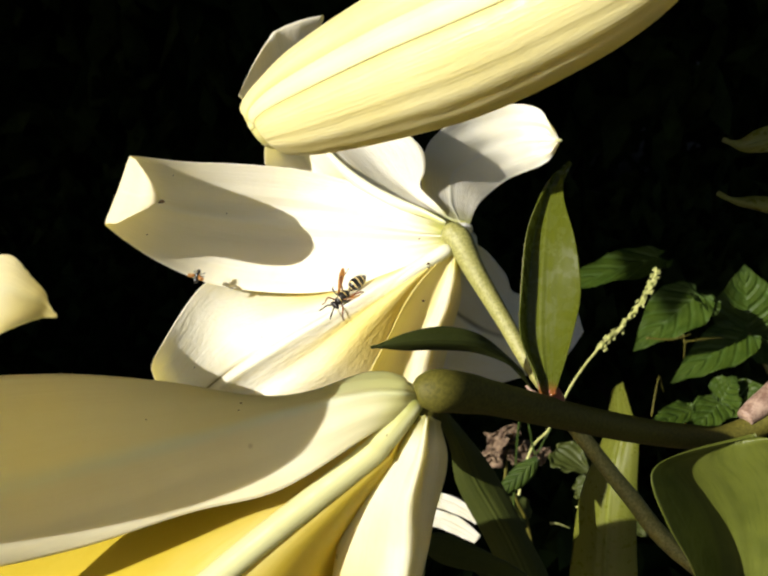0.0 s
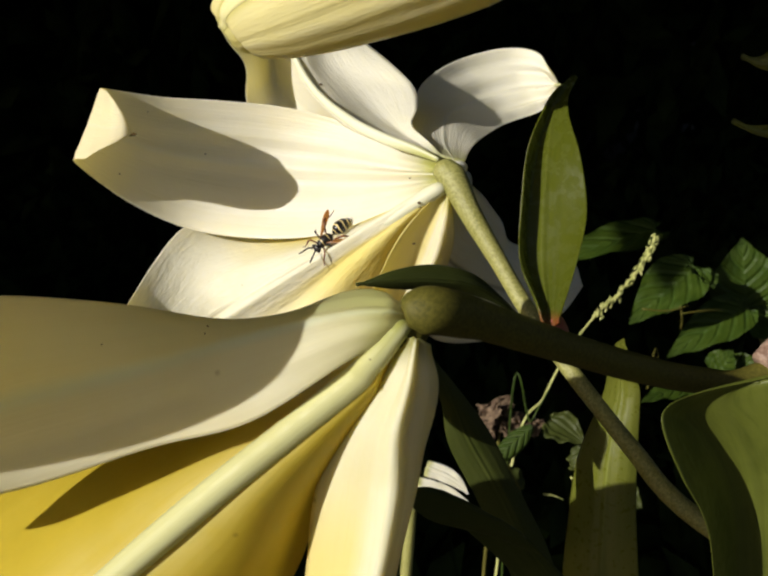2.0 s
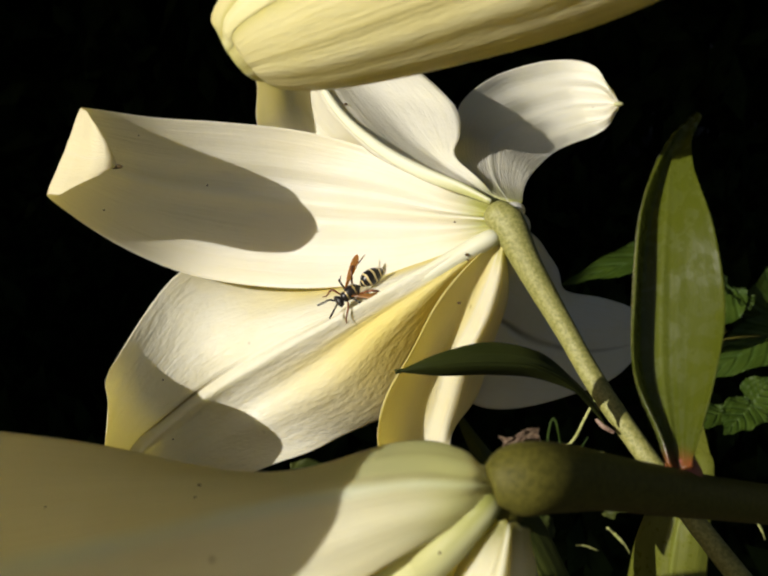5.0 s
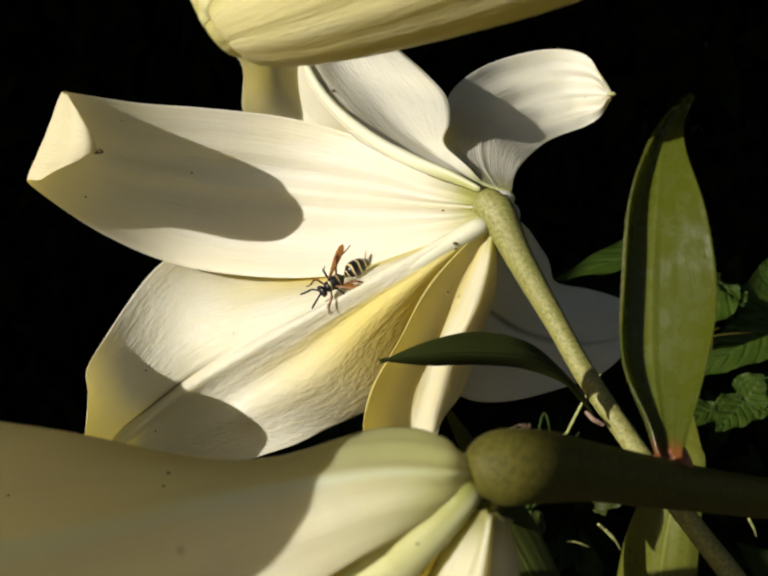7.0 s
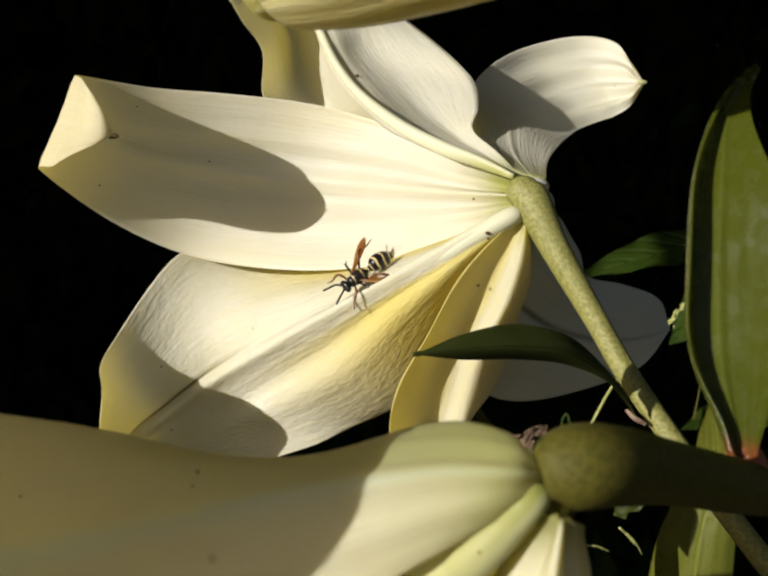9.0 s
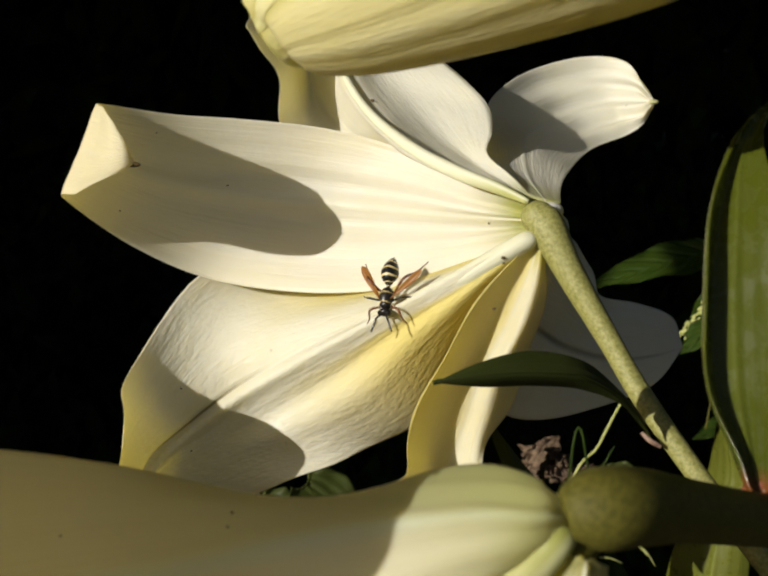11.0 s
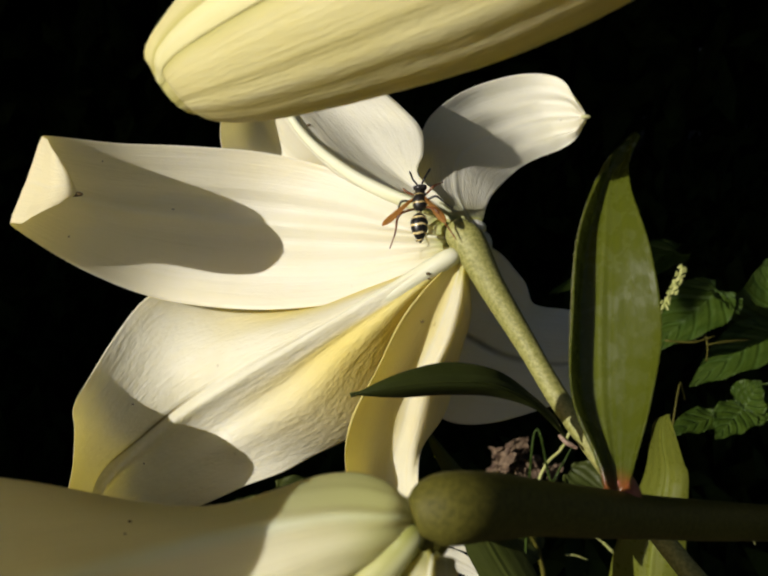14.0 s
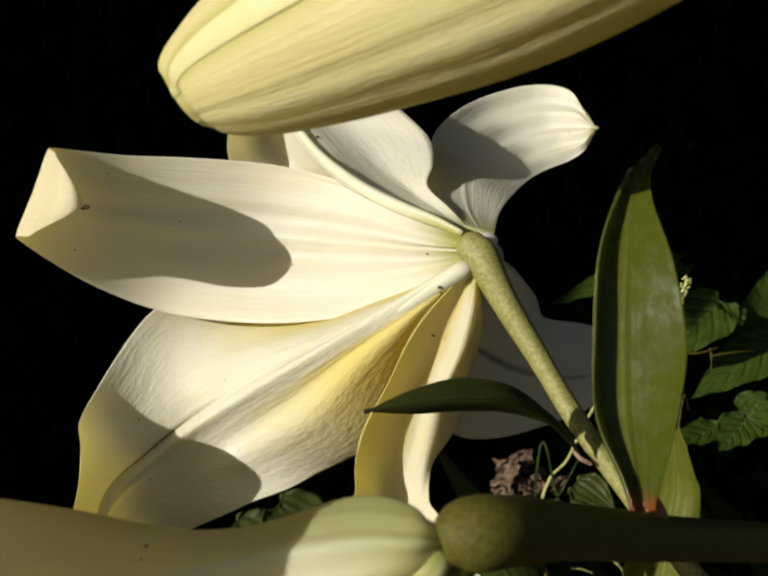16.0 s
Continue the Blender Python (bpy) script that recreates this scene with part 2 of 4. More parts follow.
def banded():
    """Black abdomen with pale yellow rings."""
    m = Nodes("wasp_rings")
    uv = m.add("ShaderNodeTexCoord").outputs["UV"]
    u = m.add("ShaderNodeSeparateXYZ", {0: uv}).outputs[0]
    v = m.add("ShaderNodeSeparateXYZ", {0: uv}).outputs[1]
    ripple = m.math("MULTIPLY", m.math("SINE", m.math("MULTIPLY", v, 25.13)), 0.05)
    saw = m.math("FRACT", m.math("ADD", m.math("MULTIPLY", u, 6.5), ripple))
    ring = m.math("MULTIPLY", m.span(saw, 0.70, 0.78), m.span(saw, 1.0, 0.95))
    m.link(m.mix(ring, rgb(0.008, 0.007, 0.006), rgb(0.66, 0.52, 0.24)), m.bsdf.inputs["Base Color"])
    m.bsdf.inputs["Roughness"].default_value = 0.32
    return m.mat


def spotted():
    """Black thorax and head with pale yellow marks."""
    m = Nodes("wasp_marks")
    obj = m.add("ShaderNodeTexCoord").outputs["Object"]
    x = m.add("ShaderNodeSeparateXYZ", {0: obj}).outputs[0]
    saw = m.math("FRACT", m.math("ADD", m.math("MULTIPLY", x, 430.0), m.math("MULTIPLY", m.noise(obj, 500.0), 0.5)))
    bar = m.math("MULTIPLY", m.span(saw, 0.82, 0.87), m.span(saw, 1.0, 0.95))
    m.link(m.mix(bar, rgb(0.012, 0.010, 0.008), rgb(0.44, 0.33, 0.13)), m.bsdf.inputs["Base Color"])
    m.bsdf.inputs["Roughness"].default_value = 0.38
    return m.mat


RINGS, MARKS = banded(), spotted()


# ---- shapes ----
def curve(points, n):
    """Catmull-Rom through the points (arrays of any shape), n samples."""
    p = np.array(points, float)
    p = np.concatenate([[2 * p[0] - p[1]], p, [2 * p[-1] - p[-2]]])
    s = np.linspace(0, len(p) - 3 - 1e-6, n)
    i = s.astype(int)
    f = (s - i).reshape((-1,) + (1,) * (p.ndim - 1))
    a, b, c, d = p[i], p[i + 1], p[i + 2], p[i + 3]
    return 0.5 * (2 * b + (c - a) * f + (2 * a - 5 * b + 4 * c - d) * f**2 + (3 * b - 3 * c + d - a) * f**3)


def normals(g):
    du, dv = np.gradient(g, axis=0), np.gradient(g, axis=1)
    n = np.cross(du, dv)
    n /= np.maximum(np.linalg.norm(n, axis=2, keepdims=True), 1e-9)
    return n


def sheet(grid, thick):
    """Vertices, faces and uvs of a thin solid on a grid of points (front face towards its normals)."""
    nu, nv, _ = grid.shape
    n = normals(grid)
    edge = np.minimum(1.0, (1 - np.abs(np.linspace(-1, 1, nv))) * 5)[None, :, None] * 0.8 + 0.2
    back = grid - n * thick * edge
    verts = np.concatenate([grid.reshape(-1, 3), back.reshape(-1, 3)])
    k = nu * nv
    faces = []
    for i in range(nu - 1):
        for j in range(nv - 1):
            a, b, c, d = i * nv + j, i * nv + j + 1, (i + 1) * nv + j + 1, (i + 1) * nv + j
            faces += [(a, d, c, b), (a + k, b + k, c + k, d + k)]
    rim = [i * nv for i in range(nu)] + [(nu - 1) * nv + j for j in range(1, nv)] + [i * nv + nv - 1 for i in range(nu - 2, -1, -1)] + [j for j in range(nv - 2, 0, -1)]
    for a, b in zip(rim, rim[1:] + rim[:1]):
        faces.append((a, a + k, b + k, b))
    uu, vv = np.meshgrid(np.linspace(0, 1, nu), np.linspace(0, 1, nv), indexing="ij")
    uv = np.stack([uu, vv], 2).reshape(-1, 2)
    return verts, faces, np.concatenate([uv, uv])


def blade(cage, thick=0.45, rib=0.5, rib_width=0.06, groove=0.5, wave=0.0, waves=3.0, pleat=0.12, toward=(0, -1, 0), nu=64, nv=45, seed=0, flute=0.0, veins=0.0, hold=0.0, crease=0.0, smooth_from=2.0, valley=0.0, folds=0.0):
    """A petal or leaf through a cage of (left, middle, right) rows, with a rib along its middle, pleats and wavy rims."""
    rows = curve(cage, nu)
    v = np.linspace(-1, 1, nv)[None, :, None]
    if rows.shape[1] == 3:
        left, mid, right = rows[:, 0:1], rows[:, 1:2], rows[:, 2:3]
        g = left * (v * (v - 1) / 2) + mid * (1 - v * v) + right * (v * (v + 1) / 2)
    else:
        g = curve(rows.swapaxes(0, 1), nv).swapaxes(0, 1)
    n = normals(g)
    if (n * np.array(toward)).sum() < 0:
        g, n = g[:, ::-1], -n[:, ::-1]
    u = np.linspace(0, 1, nu)[:, None]
    w = np.linspace(-1, 1, nv)[None, :]
    keep = np.sin(np.pi * np.clip(u, 0.0, 1.0) ** 0.6) ** 0.5 * (0.1 + 0.9 * np.clip((smooth_from - u) / 0.1, 0, 1))
    h = rib * np.exp(-(w / rib_width) ** 2) * (0.35 + 0.65 * np.maximum(1 - u, hold)) * keep
    h -= crease * np.exp(-((w + 1.5 * rib_width) / 0.022) ** 2) * np.clip(u * 3 - 0.9, 0, 1) * keep
    h -= groove * (np.exp(-((np.abs(w) - 2.4 * rib_width) / (1.3 * rib_width)) ** 2)) * keep * (0.3 + 0.7 * (1 - u))
    h -= valley * np.exp(-((w - 0.27) / 0.13) ** 2) * np.exp(-((u - 0.34) / 0.2) ** 2)
    h += flute * np.cos(w * 12.5) * (1 - u) ** 1.5 * np.clip(3 - 5 * u, 0, 1) * np.sin(np.pi * np.clip(u * 4, 0, 0.5)) * np.exp(-(w / 0.7) ** 4)
    h += folds * np.cos(w * 11.0 + 2.0 * u) * np.clip((u - 0.45) / 0.25, 0, 1) * np.clip((1 - u) / 0.06, 0, 1)
    if veins:
        s = u * 7.0 - np.abs(w) * 1.6
        h -= veins * np.exp(-((s - np.round(s)) / 0.11) ** 2) * (1 - 0.5 * np.abs(w)) * keep
        h += veins * 0.9 * np.sin(2 * np.pi * (s + 0.25)) * 0.3 * keep
    h += wave * np.abs(w) ** 3 * np.sin(2 * np.pi * waves * u + 1.7 * np.sign(w) + seed) * keep
    rng = np.random.RandomState(seed + 5)
    for k in range(5):
        h += pleat * rng.uniform(0.4, 1.0) * np.sin(w * rng.uniform(8, 26) + rng.uniform(0, 6) + 2.2 * u) * keep * (1 - 0.5 * u) / 2
        h += pleat * rng.uniform(0.3, 0.8) * np.sin(w * rng.uniform(2, 6) + rng.uniform(0, 6)) * np.sin(u * rng.uniform(6, 14) + rng.uniform(0, 6)) * keep
    return sheet(g + n * h[:, :, None], thick)


def tube(points, radii, n=14, steps=40, bumps=0.0, seed=0):
    """A round stem through points in millimetres; radii along it."""
    c = curve(points, steps)
    r = curve(np.array(radii, float)[:, None], steps)[:, 0]
    t = np.gradient(c, axis=0)
    t /= np.linalg.norm(t, axis=1, keepdims=True)
    side = np.cross(t[0], (0.3, 0.5, 0.9))
    rng = np.random.RandomState(seed)
    phase = rng.uniform(0, 6, 4)
    verts, uvs = [], []
    for i in range(steps):
        side = side - t[i] * side.dot(t[i])
        side /= np.linalg.norm(side)
        other = np.cross(t[i], side)
        for j in range(n):
            a = 2 * math.pi * j / n
            k = 1 + bumps * (math.sin(2 * a + phase[0] + i * 0.3) + math.sin(3 * a + phase[1] - i * 0.21) + math.sin(i * 0.7 + phase[2]))
            verts.append(c[i] + (side * math.cos(a) + other * math.sin(a)) * r[i] * k)
            uvs.append((i / (steps - 1), j / n))
    faces = [(i * n + j, (i + 1) * n + j, (i + 1) * n + (j + 1) % n, i * n + (j + 1) % n) for i in range(steps - 1) for j in range(n)]
    faces += [tuple(range(n)), tuple(reversed(range((steps - 1) * n, steps * n)))]
    return np.array(verts), faces, np.array(uvs)


def bud_tepal(axis, radii, a0, a1, front, inner=False, up=(0.1, -1.0, -0.15), nv=31, steps=80, seed=0):
    """One tepal of a closed bud between two angles about its axis: the outer ones bulge and carry a rib, the inner ones show as a strip."""
    c = curve(axis, steps)
    r = np.maximum(curve(np.array(radii, float)[:, None], steps)[:, 0], 0.3)
    t = np.gradient(c, axis=0)
    t /= np.linalg.norm(t, axis=1, keepdims=True)
    rng = np.random.RandomState(seed)
    ph = rng.uniform(0, 6, 6)
    grid = np.zeros((steps, nv, 3))
    for i in range(steps):
        s = np.array(up) - t[i] * np.dot(up, t[i])
        s /= np.linalg.norm(s)
        o = np.cross(t[i], s)
        f = i / (steps - 1)
        for j in range(nv):
            q = 2 * j / (nv - 1) - 1
            pinch = 1 if inner else 0.62 + 0.38 * min(1, f / 0.10) ** 0.5
            a = math.radians((a0 + a1) / 2 + (a1 - a0) / 2 * q * pinch)
            if inner:
                k = 0.985 + 0.035 * (1 - q * q)
            else:
                k = 0.94 + 0.085 * (1 - abs(q) ** 5) + 0.03 * (1 - q * q)
                ribbed = math.exp(-((abs(q) - 0.17) / 0.035) ** 2)
                k += -0.035 * ribbed * min(1, 6 * f) + 0.012 * math.exp(-(q / 0.1) ** 2)
                k += min(1, 5 * f) * ((0.003 + 0.005 * max(0.0, q)) * math.sin(28 * q + ph[0] + 1.2 * f) + 0.003 * math.sin(45 * q + ph[1] - 3 * f) * math.sin(9 * f + ph[2]))
                k += 0.0018 * math.sin(70 * f + 5 * math.sin(6 * q + ph[3])) * math.sin(11 * q + ph[4] + 8 * f)
            grid[i, j] = c[i] + (s * math.cos(a) + o * math.sin(a)) * r[i] * k
    n = normals(grid)
    if ((grid - c[:, None]) * n).sum() < 0:
        grid = grid[:, ::-1]
    return sheet(grid, front)


def ball(centre, size, turn=None, nu=20, nv=14, squash=0.0):
    """A rounded body with half-axes size."""
    verts, uvs = [], []
    for i in range(nv + 1):
        th = math.pi * (0.02 + 0.96 * i / nv)
        for j in range(nu):
            ph = 2 * math.pi * j / nu
            p = Vector((math.cos(th) * size[0], math.sin(th) * math.cos(ph) * size[1] * (1 + squash * math.cos(th)), math.sin(th) * math.sin(ph) * size[2]))
            if turn:
                p = turn @ p
            verts.append(np.array(centre) + np.array(p))
            uvs.append((i / nv, j / nu))
    faces = [(i * nu + j, i * nu + (j + 1) % nu, (i + 1) * nu + (j + 1) % nu, (i + 1) * nu + j) for i in range(nv) for j in range(nu)]
    faces += [tuple(reversed(range(nu))), tuple(range(nv * nu, (nv + 1) * nu))]
    return np.array(verts), faces, np.array(uvs)


def merged(*shapes):
    verts, faces, uvs, k = [], [], [], 0
    for v, f, u in shapes:
        verts.append(v)
        uvs.append(u)
        faces += [tuple(i + k for i in face) for face in f]
        k += len(v)
    return np.concatenate(verts), faces, np.concatenate(uvs)


def thing(name, at, label, category, group="", kind=""):
    """An empty at the base of a thing, in the first camera's millimetres."""
    ob = new(name)
    ob.empty_display_size = 0.01
    ob.location = place(at)
    return tagged(ob, label, category, group, kind)


def part(name, shape, material, parent=None, label="", local=False, scale=1.0):
    """Links one mesh: points in millimetres, in the place or (local) in the thing's own space."""
    verts, faces, uvs = shape
    mesh = bpy.data.meshes.new(name)
    if local:
        points = [Vector(p) * 0.001 * scale for p in verts]
    else:
        origin = Vector()
        up = parent
        while up:
            origin, up = origin + up.location, up.parent
        points = [place(p) - origin for p in verts]
    mesh.from_pydata(points, [], faces)
    mesh.polygons.foreach_set("use_smooth", [True] * len(mesh.polygons))
    layer = mesh.uv_layers.new(name="uv")
    index = np.empty(len(mesh.loops), np.int32)
    mesh.loops.foreach_get("vertex_index", index)
    layer.data.foreach_set("uv", np.asarray(uvs, np.float32)[index].ravel())
    mesh.materials.append(material)
    ob = new(name, mesh)
    ob.parent = parent
    if label:
        tagged(ob, label)
    return ob


# ---- forms, in millimetres: right, ahead, up from the first camera ----
PETAL_LEFT = [
    ((19.6, 308, 19.3), (20.7, 304, 15.7), (20.4, 305, 12.1)),
    ((8.5, 321, 25.5), (9.6, 315, 16.7), (10.8, 312, 7.5)),
    ((-8.8, 335, 35), (-7.2, 333, 19.3), (-5.4, 325, 0.8)),
    ((-28.5, 340, 40.5), (-27.2, 345, 21.7), (-30, 338, -1.9)),
    ((-50.4, 339, 42.6), (-49.9, 346, 24.1), (-58, 345, 0.9)),
    ((-67.3, 334, 42.7), (-69.6, 337, 26.4), (-76.6, 336, 8.8)),
    ((-81.5, 322, 43), (-84.6, 319, 30.9), (-88.9, 318, 19.6)),
    ((-78.5, 313, 40.7), (-79.4, 310, 29.5), (-83.1, 308, 20.1)),
    ((-75.4, 306, 37.9), (-74.7, 303.5, 28.1), (-77.2, 300.5, 21.6)),
    ((-72.9, 304, 35), (-70.8, 302, 28.3), (-71.4, 300, 24.3)),
    ((-70.7, 303.5, 31), (-69.2, 303, 28.1), (-68.7, 303, 26.5)),
]
PETAL_LOW_LEFT = [
    ((19.1, 306, 12.3), (18.8, 302, 11), (19.8, 303, 9.5)),
    ((7.1, 335, 9), (4.8, 305, 2.7), (13.1, 312, -1.4)),
    ((-14.1, 359, 5.6), (-12.3, 316, -6.8), (5.5, 326, -16.7)),
    ((-42.9, 366, 3.6), (-30.1, 329, -17.1), (-2.7, 337, -35.2)),
    ((-63, 350, 1.9), (-47.9, 340, -28.1), (-20.3, 342, -44.6)),
    ((-74.4, 329, -21.3), (-60.4, 338, -37.2), (-36.3, 341, -50.5)),
    ((-71.6, 308.5, -29.3), (-68.1, 326, -44.3), (-52.2, 338, -57.2)),
    ((-72.1, 306, -40.4), (-68.8, 316, -50.7), (-60.1, 322, -60.6)),
    ((-71.4, 305, -50.5), (-64.7, 308, -54.9), (-55.8, 312, -58.5)),
    ((-61.3, 306, -57.7), (-61.3, 306, -57.7), (-61.3, 306, -57.7)),
]
PETAL_DOWN = [
    ((19.3, 303, 11.1), (20.3, 303.5, 10.9), (21.3, 304, 10.8), (21.9, 303, 10.8), (22.9, 304, 10.2)),
    ((13.2, 302, 4.3), (16.9, 306, 3.2), (19.2, 305, 2.9), (21, 302.5, 3.1), (23.5, 306, 1.7)),
    ((6.1, 305, -5.4), (11.7, 312, -7.6), (15.5, 311, -8.1), (18.7, 306.5, -7.6), (23.5, 311, -6.3)),
    ((0.3, 309, -16.7), (5.5, 317, -19.6), (10.4, 317, -19.7), (14.7, 312, -18.3), (21.4, 318, -16.8)),
    ((-4.4, 312, -27.2), (1.9, 321, -30.7), (7.5, 322, -30.9), (12.2, 318, -28.9), (18.1, 323, -28)),
    ((-6.8, 313, -36.3), (-0.6, 323, -40.4), (5, 324, -40.7), (9.9, 321, -38.7), (12.6, 322, -37.1)),
    ((-6.8, 310, -42.1), (-1.2, 320, -46.5), (4.3, 322, -47.6), (9.2, 320, -47.1), (11.4, 319, -45)),
    ((-9.4, 305, -46), (-3, 313, -51.8), (3.6, 316, -54.5), (10.2, 315, -53.6), (14, 312, -50.6)),
    ((1.2, 304, -59.6), (1.2, 304, -59.6), (1.2, 304, -59.6), (1.2, 304, -59.6), (1.2, 304, -59.6)),
]
PETAL_RIGHT = [
    ((24.9, 312, 16.6), (20.6, 310, 8.1), (22.2, 312, 8.6)),
    ((34.7, 332, 12), (22.9, 328, -5.9), (19.7, 330, -6.3)),
    ((42.8, 350, 5.7), (30, 346, -11.8), (17.4, 345, -25.9)),
    ((46.7, 362, -1.1), (39.9, 358, -16.7), (22.4, 358, -35.8)),
    ((61, 374, -3.6), (54.8, 370, -19.9), (41.6, 368, -35.7)),
    ((74.1, 384, -8.4), (68.7, 380, -19.2), (65.9, 380, -29.5)),
    ((78, 386, -17), (78, 386, -17), (78, 386, -17)),
]
PETAL_UP_RIGHT = [
    ((20.3, 312, 22), (23.6, 310, 20.8), (27.1, 310, 20.3)),
    ((13.6, 335, 32.1), (22.6, 335, 29.7), (30.6, 330, 26.3)),
    ((13.7, 360, 43.3), (24.8, 358, 40.5), (36.3, 350, 32.3)),
    ((18.1, 385, 57.4), (32.2, 383, 48.2), (45.1, 375, 40.1)),
    ((31.5, 405, 69.7), (43.4, 402, 55), (54, 392, 45.5)),
    ((50.4, 412, 75.7), (57.1, 406, 59.4), (62.2, 398, 50)),
    ((64.5, 408, 73.1), (66.3, 401, 59.6), (67.7, 398, 53.6)),
    ((69.9, 396, 59), (69.9, 396, 59), (69.9, 396, 59)),
]
PETAL_UP = [
    ((19.7, 310, 19), (19.8, 309, 19.4), (19.9, 306, 19.6), (20.8, 309, 20.5), (22, 311, 21.1)),
    ((12.9, 326, 23.7), (13.1, 322, 24.2), (12.7, 313, 24), (14.8, 321, 26.2), (16.7, 320, 27.5)),
    ((1.7, 336, 27.1), (3.2, 334, 28), (4.3, 321, 27.4), (8.4, 335, 32.1), (12.5, 333, 33.9)),
    ((-15.7, 346, 32.8), (-10.5, 347, 34.1), (-5.6, 330, 32.6), (0.9, 342, 38.8), (14.2, 341, 40.8)),
    ((-34, 347, 35.3), (-24.4, 357, 40.4), (-15.8, 338, 42.3), (-7.1, 347, 48.5), (13.9, 346, 47.7)),
    ((-40.7, 345, 42.5), (-33, 366, 51), (-22.5, 344, 51.4), (-13.9, 351, 57), (8.1, 348, 54.4)),
    ((-41.4, 343, 53.8), (-36.9, 367, 64.3), (-28.2, 350, 64.2), (-18.3, 354, 67.4), (-6.1, 358, 68.3)),
    ((-45.8, 336, 59.7), (-42.8, 350, 69.3), (-35.8, 360, 77.8), (-29.8, 366, 82.5), (-25.4, 371, 86)),
    ((-48.2, 330, 64.8), (-45.4, 346, 78.4), (-39.7, 358, 91.8), (-31.1, 365, 97.7), (-23.5, 371, 101.3)),
    ((-47.9, 337, 65.6), (-44.8, 353, 78.7), (-39.1, 365, 91), (-31, 372, 97.3), (-23.9, 378, 100.5)),
    ((-36.8, 372, 85.8), (-36.8, 372, 85.8), (-36.8, 372, 85.8), (-36.8, 372, 85.8), (-36.8, 372, 85.8)),
]
NEAR_LEFT = [
    ((4.9, 176, -16.9), (5.7, 175.5, -18.9), (6.2, 176, -21.2)),
    ((2.5, 178, -15.7), (2.7, 173.5, -18.5), (1.4, 176, -24.4)),
    ((-3.9, 182.3, -16), (-3.8, 176, -19.2), (-3.8, 176, -27.1)),
    ((-19.5, 188.7, -20.4), (-17.3, 180.2, -22.7), (-19.1, 180.2, -36.8)),
    ((-41.4, 192.9, -18), (-34.9, 183.4, -27.9), (-35.9, 184.4, -41.7)),
    ((-61.2, 195, -17.1), (-53.3, 184.4, -32.5), (-58.5, 186.6, -49.6)),
    ((-83, 195, -17.4), (-75, 182.3, -36.6), (-79, 184.4, -53.2)),
    ((-100, 182, -13.6), (-98, 170, -27), (-101, 176, -50)),
    ((-71.3, 163.1, -0.2), (-73.7, 154.5, -10.1), (-68.7, 150.2, -29.1)),
    ((-58.7, 151.4, 5.1), (-58.9, 148.1, -0.8), (-58.4, 138.5, -17.3)),
    ((-52.9, 148.1, 1.7), (-51.9, 144.9, -1.6), (-54.5, 136.2, -8)),
    ((-49.6, 145.9, -1.6), (-49.2, 144.9, -3.1), (-50.2, 142.8, -4.5)),
    ((-47.4, 143.8, -4.3), (-47.4, 143.8, -4.3), (-47.4, 143.8, -4.3)),
]
NEAR_DOWN = [
    ((5.4, 178.1, -20.9), (5.1, 176.8, -21.7), (6.5, 176, -22.8)),
    ((-6.3, 199.9, -28.9), (2.8, 177.9, -24.4), (1.5, 186.6, -33.4)),
    ((-18, 221.8, -36.4), (0.3, 178.9, -27.5), (-1.8, 192.9, -39.3)),
    ((-28.1, 232.4, -41.6), (-3.4, 181.6, -31.4), (-5.3, 199.3, -45.6)),
    ((-53.9, 245.1, -46.3), (-22.7, 185.3, -47), (-9.8, 209.9, -58.4)),
    ((-82.6, 251.4, -55), (-34.7, 188.5, -57.6), (-15.4, 216.2, -74)),
    ((-101.4, 243, -71.2), (-49.7, 191.6, -70.7), (-25.5, 212, -89.4)),
    ((-107.8, 226, -88.6), (-65.4, 192.7, -84.1), (-40.7, 203.5, -101.9)),
    ((-78, 190.8, -94.9), (-78, 190.8, -94.9), (-78, 190.8, -94.9)),
]
NEAR_DOWN_RIB = [
    (6.1, 177, -20.9),
    (4.9, 175.9, -21.5),
    (2.7, 176.9, -24.3),
    (0.2, 178, -27.2),
    (-3.5, 180.6, -31.2),
    (-22.5, 184.3, -46.7),
    (-34.6, 187.5, -57.2),
    (-49.5, 190.7, -70.4),
    (-65, 191.8, -83.7),
    (-78, 190.8, -94.9),
]
NEAR_RIGHT = [
    ((6.3, 177, -22.9), (7.6, 174.9, -22.7), (10.2, 177, -23.9)),
    ((1.5, 182.3, -30.8), (6.6, 174.9, -29.6), (11.4, 180.2, -30)),
    ((-5.1, 188.7, -40.3), (4.5, 178.1, -38.9), (10.6, 184.4, -38.5)),
    ((-9.5, 195, -52.3), (4.1, 181.3, -48.7), (9, 188.7, -46.9)),
    ((-11.2, 199.3, -65.3), (2.3, 184.4, -60.4), (6.3, 192.9, -59.4)),
    ((-11.3, 201.4, -78.9), (-0.3, 186.6, -72.2), (4.5, 195, -71.5)),
    ((-8.2, 197.2, -88.9), (-2.1, 182.3, -80.5), (1.5, 188.7, -80.5)),
    ((-3.7, 169.6, -83.2), (-3.7, 169.6, -83.2), (-3.7, 169.6, -83.2)),
]
